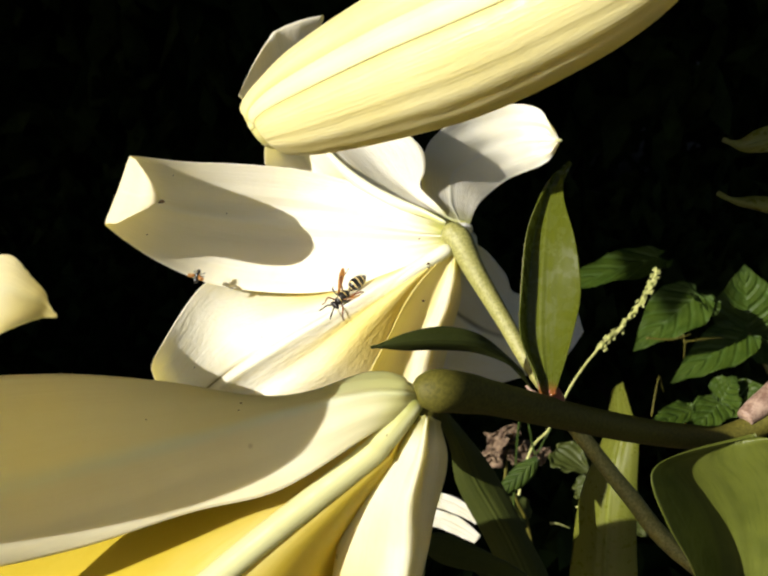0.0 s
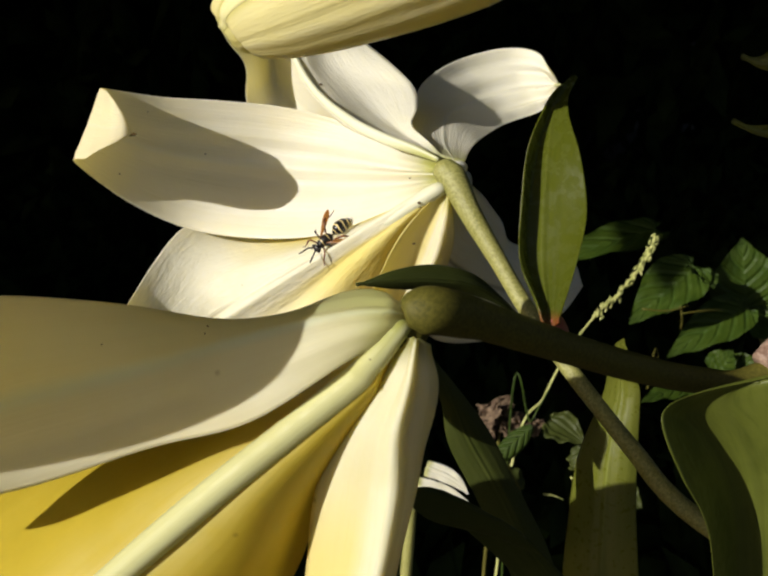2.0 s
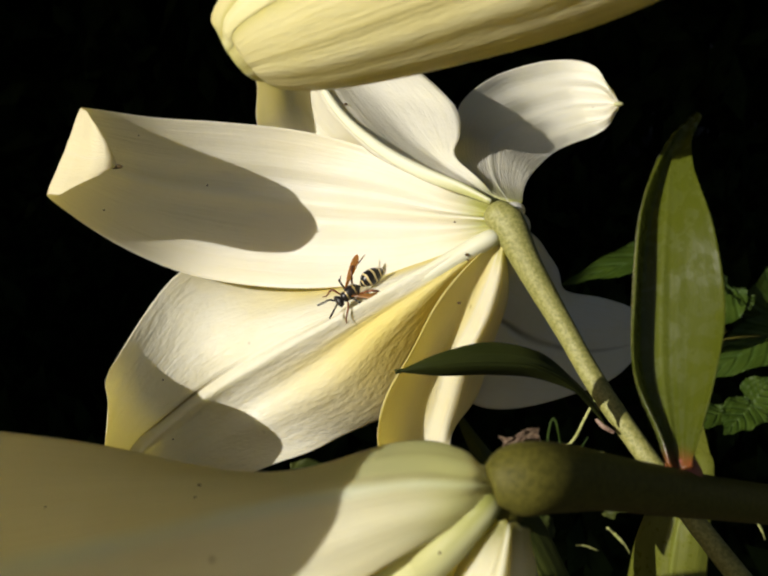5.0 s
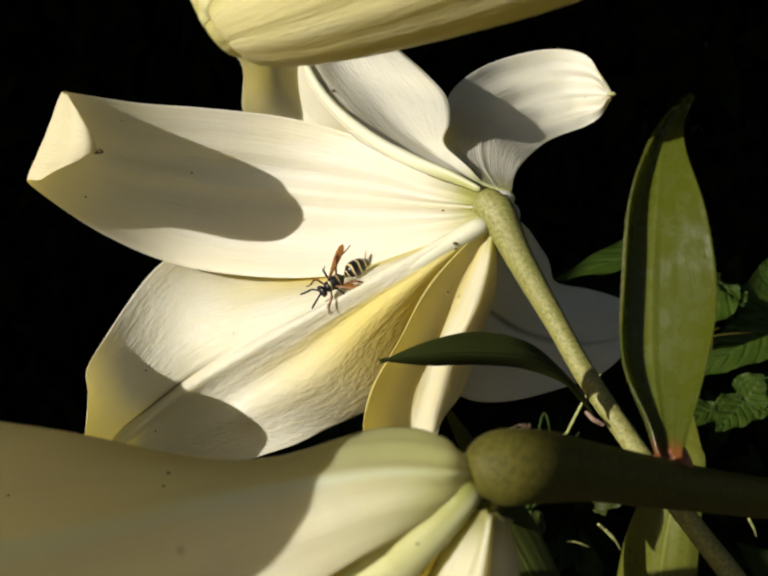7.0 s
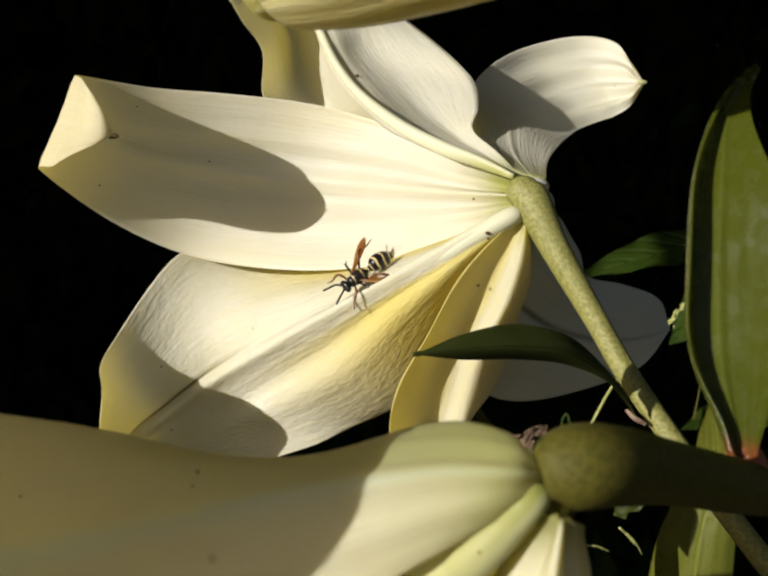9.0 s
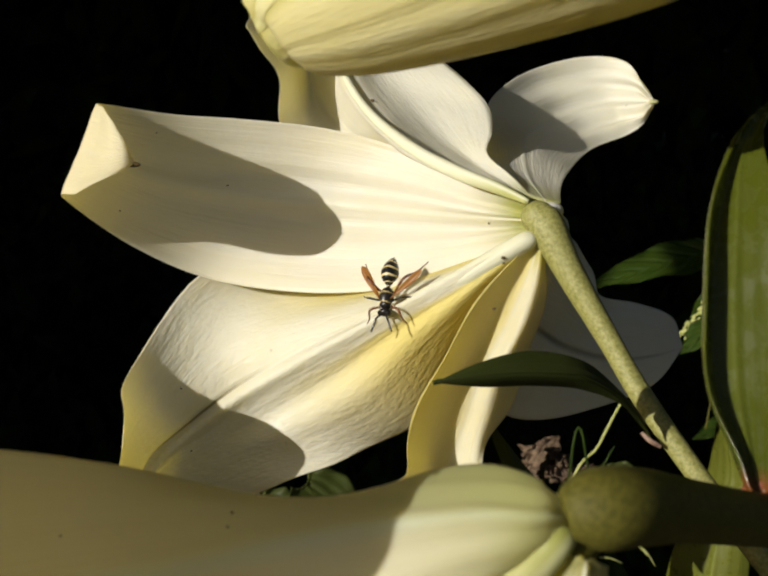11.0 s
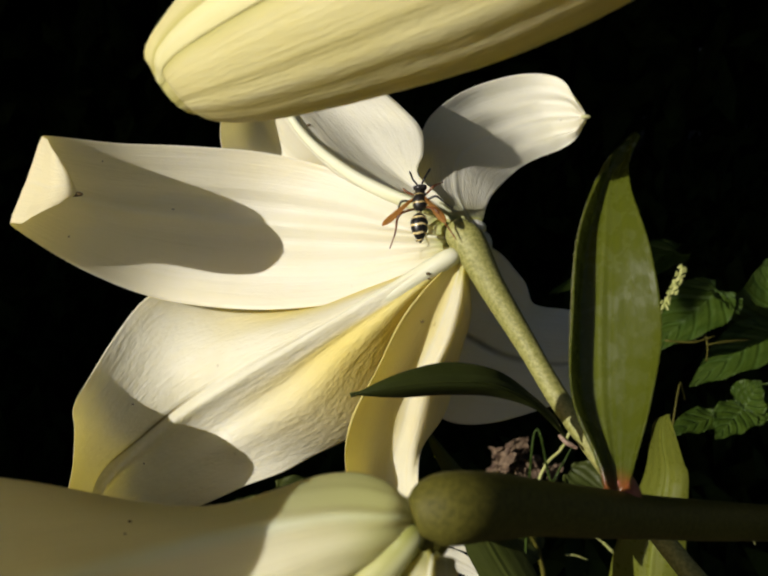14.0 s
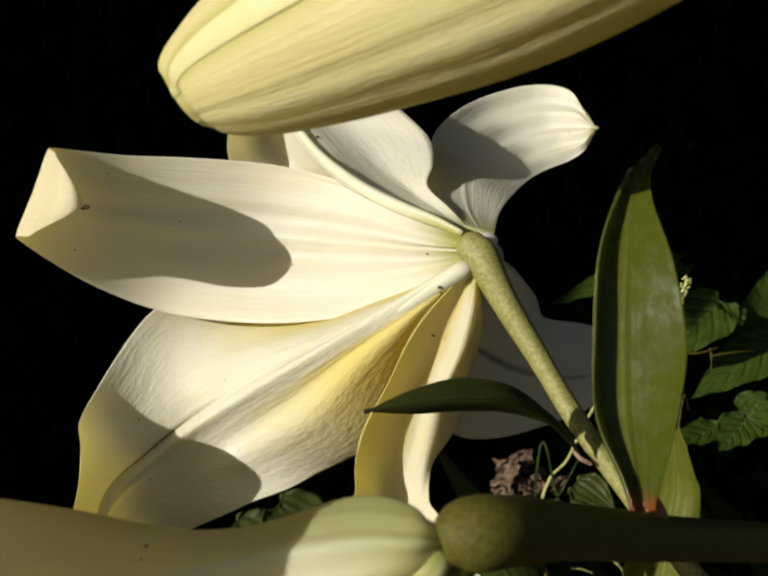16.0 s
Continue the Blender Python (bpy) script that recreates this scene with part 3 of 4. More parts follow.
LEAF_BRACT = [
    ((32.1, 200.5, -21.3), (32.9, 201.9, -22), (34.2, 201.9, -22), (34.7, 200.9, -21.4)),
    ((30.9, 202.2, -17.8), (32.2, 205, -18.2), (34.5, 204, -18), (35.6, 201.9, -18.6)),
    ((28.8, 206, -10.1), (30.9, 210.1, -10.6), (35.6, 208.1, -10.2), (39.1, 205, -10.1)),
    ((29, 210.1, -0.8), (31.5, 214.2, -0.8), (36.7, 212.2, -0.6), (41.5, 209.1, -0.8)),
    ((31, 214.6, 10.6), (33.3, 218.3, 10.6), (37.6, 216.3, 10.6), (41.2, 213.7, 10.5)),
    ((34.8, 220.1, 20), (36.4, 222.4, 20.1), (38.2, 221.4, 20.1), (39.8, 219.3, 19.8)),
    ((37.8, 222.5, 24.8), (38.7, 223.4, 24.7), (39.7, 223.4, 24.6), (40.3, 222.4, 24.5)),
    ((42.5, 225.5, 28.8), (42.5, 225.5, 28.8), (42.5, 225.5, 28.8), (42.5, 225.5, 28.8)),
]
LEAF_SMALL = [
    ((40.5, 288, -24.1), (41.7, 286, -27), (43.1, 287, -29.7)),
    ((34.6, 280.4, -18.7), (34.8, 278.4, -20.4), (35.8, 280.4, -22.2)),
    ((26.2, 272.7, -12.6), (25.8, 269.7, -15.3), (25.8, 272.7, -18)),
    ((15.7, 267.2, -10.3), (15.3, 263.2, -13.8), (15.7, 266.2, -16.8)),
    ((5.8, 260.3, -11.8), (5.8, 258.3, -14.1), (6, 260.3, -16.5)),
    ((-3.3, 254.9, -15.3), (-3.3, 254.9, -15.3), (-3.3, 254.9, -15.3)),
]
LEAF_STALK_RIGHT = [
    ((74.6, 230, -85.6), (85.2, 244, -90.8), (93.7, 244, -90.8), (104, 240, -89.3)),
    ((69.9, 222, -65), (81.5, 238, -69.7), (91.8, 236, -71.5), (102, 230, -71.9)),
    ((62.4, 216, -52.6), (77.5, 233, -56.7), (89.4, 230, -56), (99.5, 222, -54)),
    ((58.2, 214, -43.6), (71.2, 228, -47), (85.3, 225, -44.7), (95.6, 218, -40.1)),
    ((58.9, 215, -39), (66.6, 224, -41.2), (80.1, 223, -38.3), (89.8, 217, -34.6)),
    ((66.4, 218, -36.3), (71, 222, -37), (79.2, 222, -34.8), (84.8, 218, -33.1)),
    ((83.6, 222, -33.2), (83.6, 222, -33.2), (83.6, 222, -33.2), (83.6, 222, -33.2)),
]
LEAF_STALK_LEFT = [
    ((56, 366, -135.3), (62.6, 364, -134.5), (69.9, 366, -135.3)),
    ((46.4, 360, -112.4), (53.5, 356, -109.5), (61.8, 360, -109)),
    ((36.3, 353, -90.1), (43.3, 349, -87.4), (50.8, 353, -86.8)),
    ((25.5, 344, -69), (31.7, 341, -66.8), (39.8, 345, -66)),
    ((22.3, 338, -54.2), (25.6, 335, -52.9), (30.3, 338, -52.6)),
    ((15.3, 331, -38.5), (16.8, 330, -37.6), (18.8, 331, -38.5)),
    ((12.9, 327, -30.6), (12.9, 327, -30.6), (12.9, 327, -30.6)),
]
LEAF_BACK = [
    ((72.7, 401, -147.2), (85.5, 387.5, -142.2), (99.9, 384, -137.1)),
    ((74.7, 396.5, -110.2), (85.2, 381.9, -106.2), (96.9, 379.5, -101.7)),
    ((77.7, 392, -81.8), (86.1, 377.4, -78.8), (96, 375, -76.4)),
    ((85.9, 387.6, -57.9), (89.8, 375.2, -56.1), (95.8, 371.7, -55.6)),
    ((87.6, 385.3, -45.2), (88.5, 374.1, -44.8), (93.1, 368.3, -49.5)),
    ((88.6, 384.2, -39.3), (88.5, 374.1, -38.3), (89.8, 366.1, -40.2)),
    ((90, 373, -35.4), (90, 373, -35.4), (90, 373, -35.4)),
]
LEAF_TIP_HIGH = [
    ((115.9, 240, 42.5), (114.9, 238, 39.8), (115.9, 240, 36)),
    ((101.2, 239, 41.1), (100.4, 237, 37.3), (101.2, 239, 34.1)),
    ((90.2, 238, 38.4), (89.4, 236, 34.8), (90.2, 238, 32.5)),
    ((85.5, 238, 35.7), (85.1, 237, 34.2), (85.5, 238, 33)),
    ((81.4, 238, 35.8), (81.4, 238, 35.8), (81.4, 238, 35.8)),
]
LEAF_TIP_LOW = [
    ((126.5, 262, 20.5), (125.5, 260, 17.8), (126.5, 262, 14)),
    ((110.5, 261, 23.6), (109.7, 259, 20.2), (110.5, 261, 17.2)),
    ((98.5, 260, 24.2), (97.8, 258, 21.4), (98.5, 260, 20.1)),
    ((92.1, 260, 23.8), (91.7, 259, 22.8), (92.1, 260, 22)),
    ((87.5, 260, 25), (87.5, 260, 25), (87.5, 260, 25)),
]
LOW_LEFT_RIB = [
    (21, 304.5, 12.3),
    (19.7, 303.5, 11.5),
    (17.8, 303, 10.8),
    (10.9, 304.5, 6.5),
    (4.9, 306.5, 2.7),
    (-3.6, 312.5, -1.8),
    (-12.5, 319.5, -6.9),
]
UP_RIB = [
    (19, 304, 19.9),
    (12.4, 310, 23.5),
    (4.1, 317, 27.4),
    (-5.6, 326.5, 33.5),
    (-15.7, 336, 42.4),
    (-22.5, 342, 51.5),
    (-27.9, 348, 63),
    (-30.7, 351, 72.2),
]
STEM_CENTRE = [
    (21.4, 305, 16.6),
    (23.4, 304, 14.1),
    (28.1, 302, 4.6),
    (35.8, 299, -9),
    (42.9, 295, -21.8),
    (52.7, 290, -36.4),
    (60.6, 286, -47.2),
    (70.3, 282, -59.6),
    (82.2, 275, -73.7),
    (118, 262, -100),
    (130, 266, -140),
]
STEM_NEAR = [
    (5.9, 176.5, -19.2),
    (7.7, 176.5, -18.6),
    (10.6, 177.5, -18.4),
    (14.4, 181, -19.1),
    (19.9, 186.5, -20.6),
    (31.1, 199, -24.4),
    (43.8, 213, -28.5),
    (58.2, 228, -32.7),
    (73.1, 240, -35.9),
    (87.8, 248, -36.6),
    (110.8, 250, -26.2),
    (125.7, 250, -18.8),
]
BUD_AXIS = [
    (-27.0, 213, 33.6),
    (-26.3, 212.7, 34.1),
    (-23.8, 211.6, 36),
    (-14.8, 207, 38.9),
    (0.3, 199, 43.5),
    (14.5, 191, 47.7),
    (27.8, 183, 52.1),
    (40.1, 175, 56.7),
    (52.3, 170, 64),
    (65, 170, 72.5),
]
BUD_STEM = [
    (63.9, 170, 71.7),
    (79.7, 180, 83.8),
    (116, 252, 150),
    (113, 250, 90),
]
GRASS_STALK = [
    (182.5, 660, 12.4),
    (175.6, 658.2, -1.4),
    (160.7, 655.6, -21.5),
    (141.9, 653, -39.4),
    (124.9, 651.2, -61.2),
    (109.2, 649.4, -90.6),
    (87.2, 646.8, -140.2),
    (60, 660, -400),
    (40, 700, -690),
]
LEAF_LOW = [
    ((52.8, 300, -110.1), (58, 296, -108.7), (64.7, 300, -110.1)),
    ((37, 292, -92.7), (42.2, 288, -85.8), (50, 292, -92.7)),
    ((24.7, 284, -80.4), (28.6, 281, -75.3), (33.3, 285, -83.5)),
    ((15.8, 276, -72.6), (16.4, 274, -68.7), (15.9, 277, -77)),
    ((7.4, 268, -67.9), (7.4, 268, -67.9), (7.4, 268, -67.9)),
]
VINE_LEAVES = [
    ((258.1, 930.0, 27.6), (150.0, 902.1, 3.6), 43.7, (0.5, -0.4, 0.8)),
    ((294.9, 930.0, -6.9), (226.6, 902.1, -52.7), 54.3, (-0.3, -0.8, 0.5)),
    ((296.0, 933.0, -6.9), (307.2, 904.9, -23.2), 32.2, (0.4, -0.8, 0.4)),
    ((365.4, 990.0, -44.1), (349.6, 960.3, 25.2), 66.2, (-0.3, -0.9, 0.3)),
    ((366.5, 993.0, -44.2), (407.8, 963.2, -0.9), 61.3, (0.1, -0.9, 0.4)),
    ((351.9, 960.0, -44.7), (272.7, 931.2, -82.9), 47.5, (0, -0.75, 0.65)),
    ((306.3, 900.0, -104.7), (349.0, 873.0, -88.1), 39.2, (0, -0.75, 0.65)),
    ((307.4, 903.0, -105.0), (311.5, 875.8, -76.7), 35.7, (-0.3, -0.8, 0.5)),
    ((304.5, 897.0, -104.2), (272.1, 870.2, -123.1), 34.7, (-0.35, -0.8, 0.45)),
    ((284.7, 907.5, -112.2), (234.3, 880.3, -119.4), 26.1, (0.1, -0.6, 0.8)),
    ((375.1, 990.0, -54.9), (406.7, 960.3, -81.8), 53.8, (0.2, -0.8, 0.5)),
    ((363.3, 900.0, -116.7), (395.7, 873.0, -134.7), 53.4, (0, -0.8, 0.6)),
    ((482.8, 1140.0, 15.8), (534.0, 1105.8, -6.6), 78.9, (0, -0.8, 0.6)),
]
VINE_TWIGS = [
    ((209.6, 793, -40), (230.6, 795.6, -41.3), (248.4, 799.5, -37.2)),
    ((241.7, 799.5, -37.6), (243.2, 800.8, -46.4), (243.2, 803.4, -56.4)),
    ((243.2, 800.8, -43.6), (261.6, 806, -41.5), (282, 819, -41.3)),
    ((210.7, 780, -101.1), (218.3, 786.5, -70.9), (224, 793, -83.2)),
]
IVY_LEAVES = [
    ((111.0, 640.0, -105.6), (131.2, 625.0, -115.8), 24, (0.2, -0.8, 0.5)),
    ((124.4, 640.0, -131.7), (144.0, 625.0, -116.3), 17, (-0.2, -0.7, 0.7)),
    ((89.5, 620.0, -145.5), (71.5, 610.0, -128.9), 22, (0.1, -0.8, 0.5)),
    ((-51.0, 560.0, -99.5), (-16.7, 545.0, -120.5), 34, (0.1, -0.6, 0.8)),
    ((4.9, 600.0, -115.7), (21.4, 590.0, -129.8), 24, (-0.2, -0.8, 0.5)),
    ((142.7, 600.0, -138.8), (156.7, 590.0, -147.2), 20, (0, -0.8, 0.6)),
    ((-75.6, 580.0, -112.9), (-52.0, 570.0, -125.2), 28, (0.2, -0.7, 0.7)),
]
IVY_TWIGS = [
    ((120.7, 600, -135.5), (125.7, 602, -140.5), (130.6, 606, -147.8)),
    ((102.3, 610, -144.9), (108, 612, -145.8), (115.4, 615, -149.1)),
    ((116.7, 600, -132.4), (121.6, 603, -136.9), (126.6, 606, -142.6)),
    ((212.2, 640, -137.5), (216, 642, -143.5), (219, 645, -149.3)),
]
DRY_AT = (92.0, 735.0, -117.0)
LOW_AT = (22.0, 565.0, -132.0)
NODE_RED = [(41.6, 290.0, -28.6), (43.2, 289.0, -30.1), (45.4, 289.0, -31.3)]
BRACT_BASE = [(34.9, 205, -24.2), (34.7, 204.5, -22.9), (34.4, 204.5, -20.8)]
GRASS_LEAF = [
    ((83.0, 540.0, -91.6), (83.7, 538.0, -92.6), (85.1, 540.0, -94.5)),
    ((74.6, 541.0, -95.2), (78.2, 539.0, -98.0), (82.4, 541.0, -102.2)),
    ((68.3, 542.0, -101.1), (71.1, 540.0, -104.6), (75.6, 542.0, -109.4)),
    ((63.7, 543.0, -107.8), (65.5, 541.0, -110.0), (68.4, 543.0, -113.0)),
    ((61.9, 543.0, -113.8), (61.9, 543.0, -114.3), (61.9, 543.0, -114.3)),
]
GRASS_LEAF_STALK = [(92.6, 540.0, -73.8), (83.5, 540.0, -90.6), (71.3, 545.0, -118.9), (70.0, 640.0, -735.0)]
NEAR_COLLAR = (6.4, 179.0, -21.6)
FLECKS = [
    ((13.4, 301.4, 7.4), 0.375),
    ((-54.6, 343.6, 25.8), 0.2),
    ((-65.0, 338.3, -27.2), 0.3),
    ((-26.7, 185.0, -21.5), 0.15),
    ((-27.0, 184.0, -22.7), 0.11),
    ((-44.9, 186.8, -24.8), 0.1),
    ((-29.5, 189.2, -51.4), 0.125),
    ((-78.9, 329.8, 17.8), 0.18),
    ((-70.8, 332.5, 37.7), 0.15),
    ((12.2, 307.5, -4.0), 0.3),
    ((-17.0, 341.3, 48.3), 0.375),
    ((0.5, 175.5, -26.1), 0.15),
    ((13.6, 302.1, 6.2), 0.225),
    ((-61.5, 336.1, -42.8), 0.225),
    ((11.2, 312.8, 15.5), 0.225),
]



# ---- ground and the dark background ----
def ground():
    n = 90
    s = np.concatenate([-np.geomspace(300, 0.05, n // 2), np.geomspace(0.05, 300, n // 2)])
    verts = [(x, y, 0.02 * noise.noise((x * 3, y * 3, 0)) + 0.05 * noise.noise((x * 0.6, y * 0.6, 4)) * min(1, 4 / (abs(x) + abs(y) + 1))) for x in s for y in s]
    faces = [(i * n + j, (i + 1) * n + j, (i + 1) * n + j + 1, i * n + j + 1) for i in range(n - 1) for j in range(n - 1)]
    mesh = bpy.data.meshes.new("ground")
    mesh.from_pydata(verts, [], faces)
    mesh.polygons.foreach_set("use_smooth", [True] * len(mesh.polygons))
    mesh.materials.append(SOIL)
    tagged(new("ground", mesh), "dark bare garden soil in deep shade", "ground", kind="structure")


def leaf_cloud(name, lumps, count, size, material, label, seed, category="hedge"):
    """Loose small leaves filling rounded lumps (centre and half-axes in world metres) with an uneven outline."""
    rng = np.random.RandomState(seed)
    verts, faces = [], []
    share = np.array([a * b * c for _, (a, b, c) in lumps])
    for (centre, half), k in zip(lumps, (count * share / share.sum()).astype(int)):
        for _ in range(k):
            d = rng.normal(0, 1, 3)
            d /= np.linalg.norm(d)
            edge = 0.86 + 0.35 * noise.noise(Vector(d * 2.3) + Vector(centre))
            c = Vector(np.array(centre) + d * np.array(half) * edge * rng.uniform(0.15, 1) ** 0.45)
            c.z = max(c.z, 0.02)
            q = Euler(rng.uniform(-3, 3, 3)).to_matrix()
            s = size * rng.uniform(0.6, 1.3)
            i = len(verts)
            for p in ((-1, 0, 0), (-0.2, 0.42, 0.12), (-0.2, -0.42, 0.12), (1, 0, -0.15)):
                verts.append(c + q @ (Vector(p) * s))
            faces += [(i, i + 2, i + 1), (i + 1, i + 2, i + 3)]
    mesh = bpy.data.meshes.new(name)
    mesh.from_pydata(verts, [], faces)
    mesh.materials.append(material)
    return tagged(new(name, mesh), label, category, kind="stuff")


ground()
# Hedge and ground cover are added as a dark backdrop and to hide soil.
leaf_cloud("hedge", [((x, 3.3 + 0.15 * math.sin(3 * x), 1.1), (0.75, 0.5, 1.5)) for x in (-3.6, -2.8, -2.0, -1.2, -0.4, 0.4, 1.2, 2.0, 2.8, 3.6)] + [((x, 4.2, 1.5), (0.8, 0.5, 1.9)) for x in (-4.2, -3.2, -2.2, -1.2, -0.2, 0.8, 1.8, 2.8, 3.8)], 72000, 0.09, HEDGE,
           "added evergreen backdrop hedge, deep shade put into its leaf colour", 3)
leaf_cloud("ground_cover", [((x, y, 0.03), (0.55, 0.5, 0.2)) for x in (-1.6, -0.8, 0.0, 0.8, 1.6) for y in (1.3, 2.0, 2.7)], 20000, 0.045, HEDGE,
           "added low ground-cover leaves, deep shade put into their colour", 5, "ground cover")
# Shrub added out of view to stop sun reaching the ground cover.
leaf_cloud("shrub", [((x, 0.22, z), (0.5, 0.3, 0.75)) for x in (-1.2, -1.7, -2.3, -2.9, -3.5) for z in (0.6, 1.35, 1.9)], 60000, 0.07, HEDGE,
           "added unseen evergreen shrub blocking low sun from the left", 6, "shrub")
# Unseen crown, added only to block the sun from the background.
leaf_cloud("shade_crown", [((x, y, 2.0 + 0.2 * math.sin(2 * x + y)), (0.95, 0.85, 0.5)) for x in (-3.9, -2.6, -1.3, 0.0, 1.3, 2.6) for y in (0.85, 2.0, 3.1)] + [((-0.6, 2.2, 2.7), (2.2, 1.4, 0.7))],
           46000, 0.12, HEDGE, "added unseen evergreen crown keeping sun off the hedge", 4, "tree")
# Trunk and limb, also unseen, added to hold that crown up.
trunk_shape = tube([(-2300, 2900, -60), (-2250, 2860, 700), (-2150, 2800, 1400), (-1900, 2650, 2100), (-1300, 2400, 2700)], [150, 115, 95, 75, 40], n=18, steps=40, bumps=0.05, seed=4)
limb_shape = tube([(-2200, 2820, 1300), (-2500, 2200, 1800), (-2700, 1500, 2050)], [70, 50, 25], n=12, steps=20, bumps=0.05, seed=5)
trunk = part("tree_trunk", merged(trunk_shape, limb_shape), BARK, local=True)
tagged(trunk, "added unseen rough trunk carrying the shade crown", "tree trunk")


# ---- lily flowers ----
flower = thing("lily_flower", (20, 306, 14), "open creamy-white trumpet lily flower seen from behind, tips curled back", "flower", "lily flowers")
for name, cage, opts in (
    ("petal", PETAL_LEFT, dict(rib=0.9, rib_width=0.09, groove=0.7, wave=0.25, seed=1, flute=0.9, smooth_from=0.56)),
    ("petal", PETAL_LOW_LEFT, dict(rib=2.4, rib_width=0.06, groove=0.5, wave=1.5, seed=2, pleat=0.2, hold=0.75, crease=2.4, nv=101, valley=3.2)),
    ("petal", PETAL_DOWN, dict(rib=0.0, rib_width=0.16, groove=0.0, wave=0.5, seed=3, pleat=0.06, flute=0.0)),
    ("petal", PETAL_RIGHT, dict(rib=-1.3, rib_width=0.022, groove=0.0, wave=0.8, seed=4)),
    ("petal", PETAL_UP_RIGHT, dict(rib=0.3, rib_width=0.08, groove=0.0, wave=0.3, seed=5, pleat=0.04, hold=1.0, nv=81, folds=1.2)),
    ("petal", PETAL_UP, dict(rib=1.6, rib_width=0.07, groove=0.3, wave=0.5, seed=6, pleat=0.16)),
):
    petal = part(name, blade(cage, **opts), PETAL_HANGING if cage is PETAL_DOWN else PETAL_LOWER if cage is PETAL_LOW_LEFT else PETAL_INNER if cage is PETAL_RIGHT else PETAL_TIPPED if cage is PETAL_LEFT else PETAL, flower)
    if cage is PETAL_LOW_LEFT:
        part("midrib", tube(LOW_LEFT_RIB, [1.4, 1.9, 2.2, 2.4, 2.3, 1.9, 1.0], n=20, steps=40), RIB_CREAM, petal, "pale raised midrib")
    if cage is PETAL_UP:
        part("midrib", tube(UP_RIB, [0.7, 1.4, 1.7, 1.6, 1.3, 1.1, 1.0, 0.6], n=20, steps=50), RIB_CREAM, petal, "pale raised midrib")
    if cage is PETAL_UP_RIGHT:
        part("tip", ball(PETAL_UP_RIGHT[-1][1], (1.6, 1.0, 0.8)), RIB_PALE, petal, "small green petal tip")
part("stem", merged(tube(STEM_CENTRE, [3.8, 4.1, 3.3, 2.6, 2.4, 2.35, 2.35, 2.4, 2.6, 3.0, 3.0], n=20, steps=60, bumps=0.012), ball(STEM_CENTRE[0], (3.9, 3.8, 3.8))), STEM, flower, "green speckled flower stem")
part("petal_base", merged(ball((25.0, 311, 18.5), (3.0, 3, 2.2)), ball((27.5, 312, 14.5), (2.0, 2.5, 3.2))), PETAL, flower, "pale swollen petal base")
part("receptacle", ball((22, 311, 13.5), (6, 4.5, 6.5)), STEM, flower, "yellow-green flower base")
part("petal_tip", ball(PETAL_LEFT[-1][2], (1.6, 0.6, 0.6)), TIP_BROWN, flower, "dried brown petal tip")

near = thing("lily_flower", (5, 167, -19), "ivory trumpet lily flower with yellow-green base, partly shaded", "flower", "lily flowers")
for cage, opts in (
    (NEAR_LEFT, dict(nu=90, rib=0.5, rib_width=0.12, groove=0.35, pleat=0.06, wave=0.5, seed=7)),
    (NEAR_DOWN, dict(rib=0.3, rib_width=0.2, groove=0.4, wave=0.4, pleat=0.06, seed=8)),
    (NEAR_RIGHT, dict(rib=1.3, rib_width=0.16, groove=1.1, hold=0.7, wave=0.3, pleat=0.05, seed=9)),
):
    petal = part("petal", blade(cage, **opts), PETAL_NEAR if cage is NEAR_LEFT else PETAL_YELLOW if cage is NEAR_DOWN else PETAL_WARM, near)
    if cage is NEAR_DOWN:
        part("midrib", tube(NEAR_DOWN_RIB, [1.2, 1.7, 2.0, 2.2, 2.4, 2.6, 2.7, 2.4, 1.7, 0.4], n=24, steps=60, bumps=0.006, seed=2), RIB_PALE, petal, "pale green raised midrib")
part("stem", tube(STEM_NEAR, [2.2, 3.6, 4.0, 3.8, 3.35, 3.15, 3.1, 3.05, 3.0, 3.0, 4.2, 4.2], n=20, steps=60, bumps=0.012, seed=3), STEM_OLIVE, near, "thick olive-green flower stem")
part("receptacle", ball(NEAR_COLLAR, (3.6, 3.0, 3.4)), STEM_OLIVE, near, "olive-brown flower base")
part("bract_base", tube(BRACT_BASE, [2.6, 2.6, 1.8]), STEM_RED, near, "reddish leaf base")
part("bract", blade(LEAF_BRACT, thick=0.7, rib=0.2, rib_width=0.05, groove=0.2, wave=0.3, pleat=0.1, seed=10), BRACT, near, "glossy green upright bract leaf")

# small dirt flecks and dew on the petals and leaves
for (x, y, z), r in FLECKS:
    part("fleck", ball((x, y, z), (r * 1.5, r * 0.5, r), nu=8, nv=5), TIP_BROWN, near if y < 250 else flower, "tiny dark fleck of dirt")

# ---- lily bud ----
bud = thing("lily_bud", BUD_STEM[-1], "pale yellow-green closed lily bud with ribbed tepals", "flower bud")
BUD_RADII = [3.6, 5.2, 7.6, 11.0, 13.6, 14.8, 14.2, 12.4, 9.0, 5.0]
for k in range(3):
    part("outer_tepal", bud_tepal(BUD_AXIS, BUD_RADII, 120 * k - 17, 120 * k + 91, 0.8, seed=k), BUD, bud)
    part("inner_tepal", bud_tepal(BUD_AXIS, BUD_RADII, 120 * k - 34, 120 * k - 12, 0.6, inner=True, nv=15), BUD_INNER, bud, "pale rib strip showing between the outer tepals")
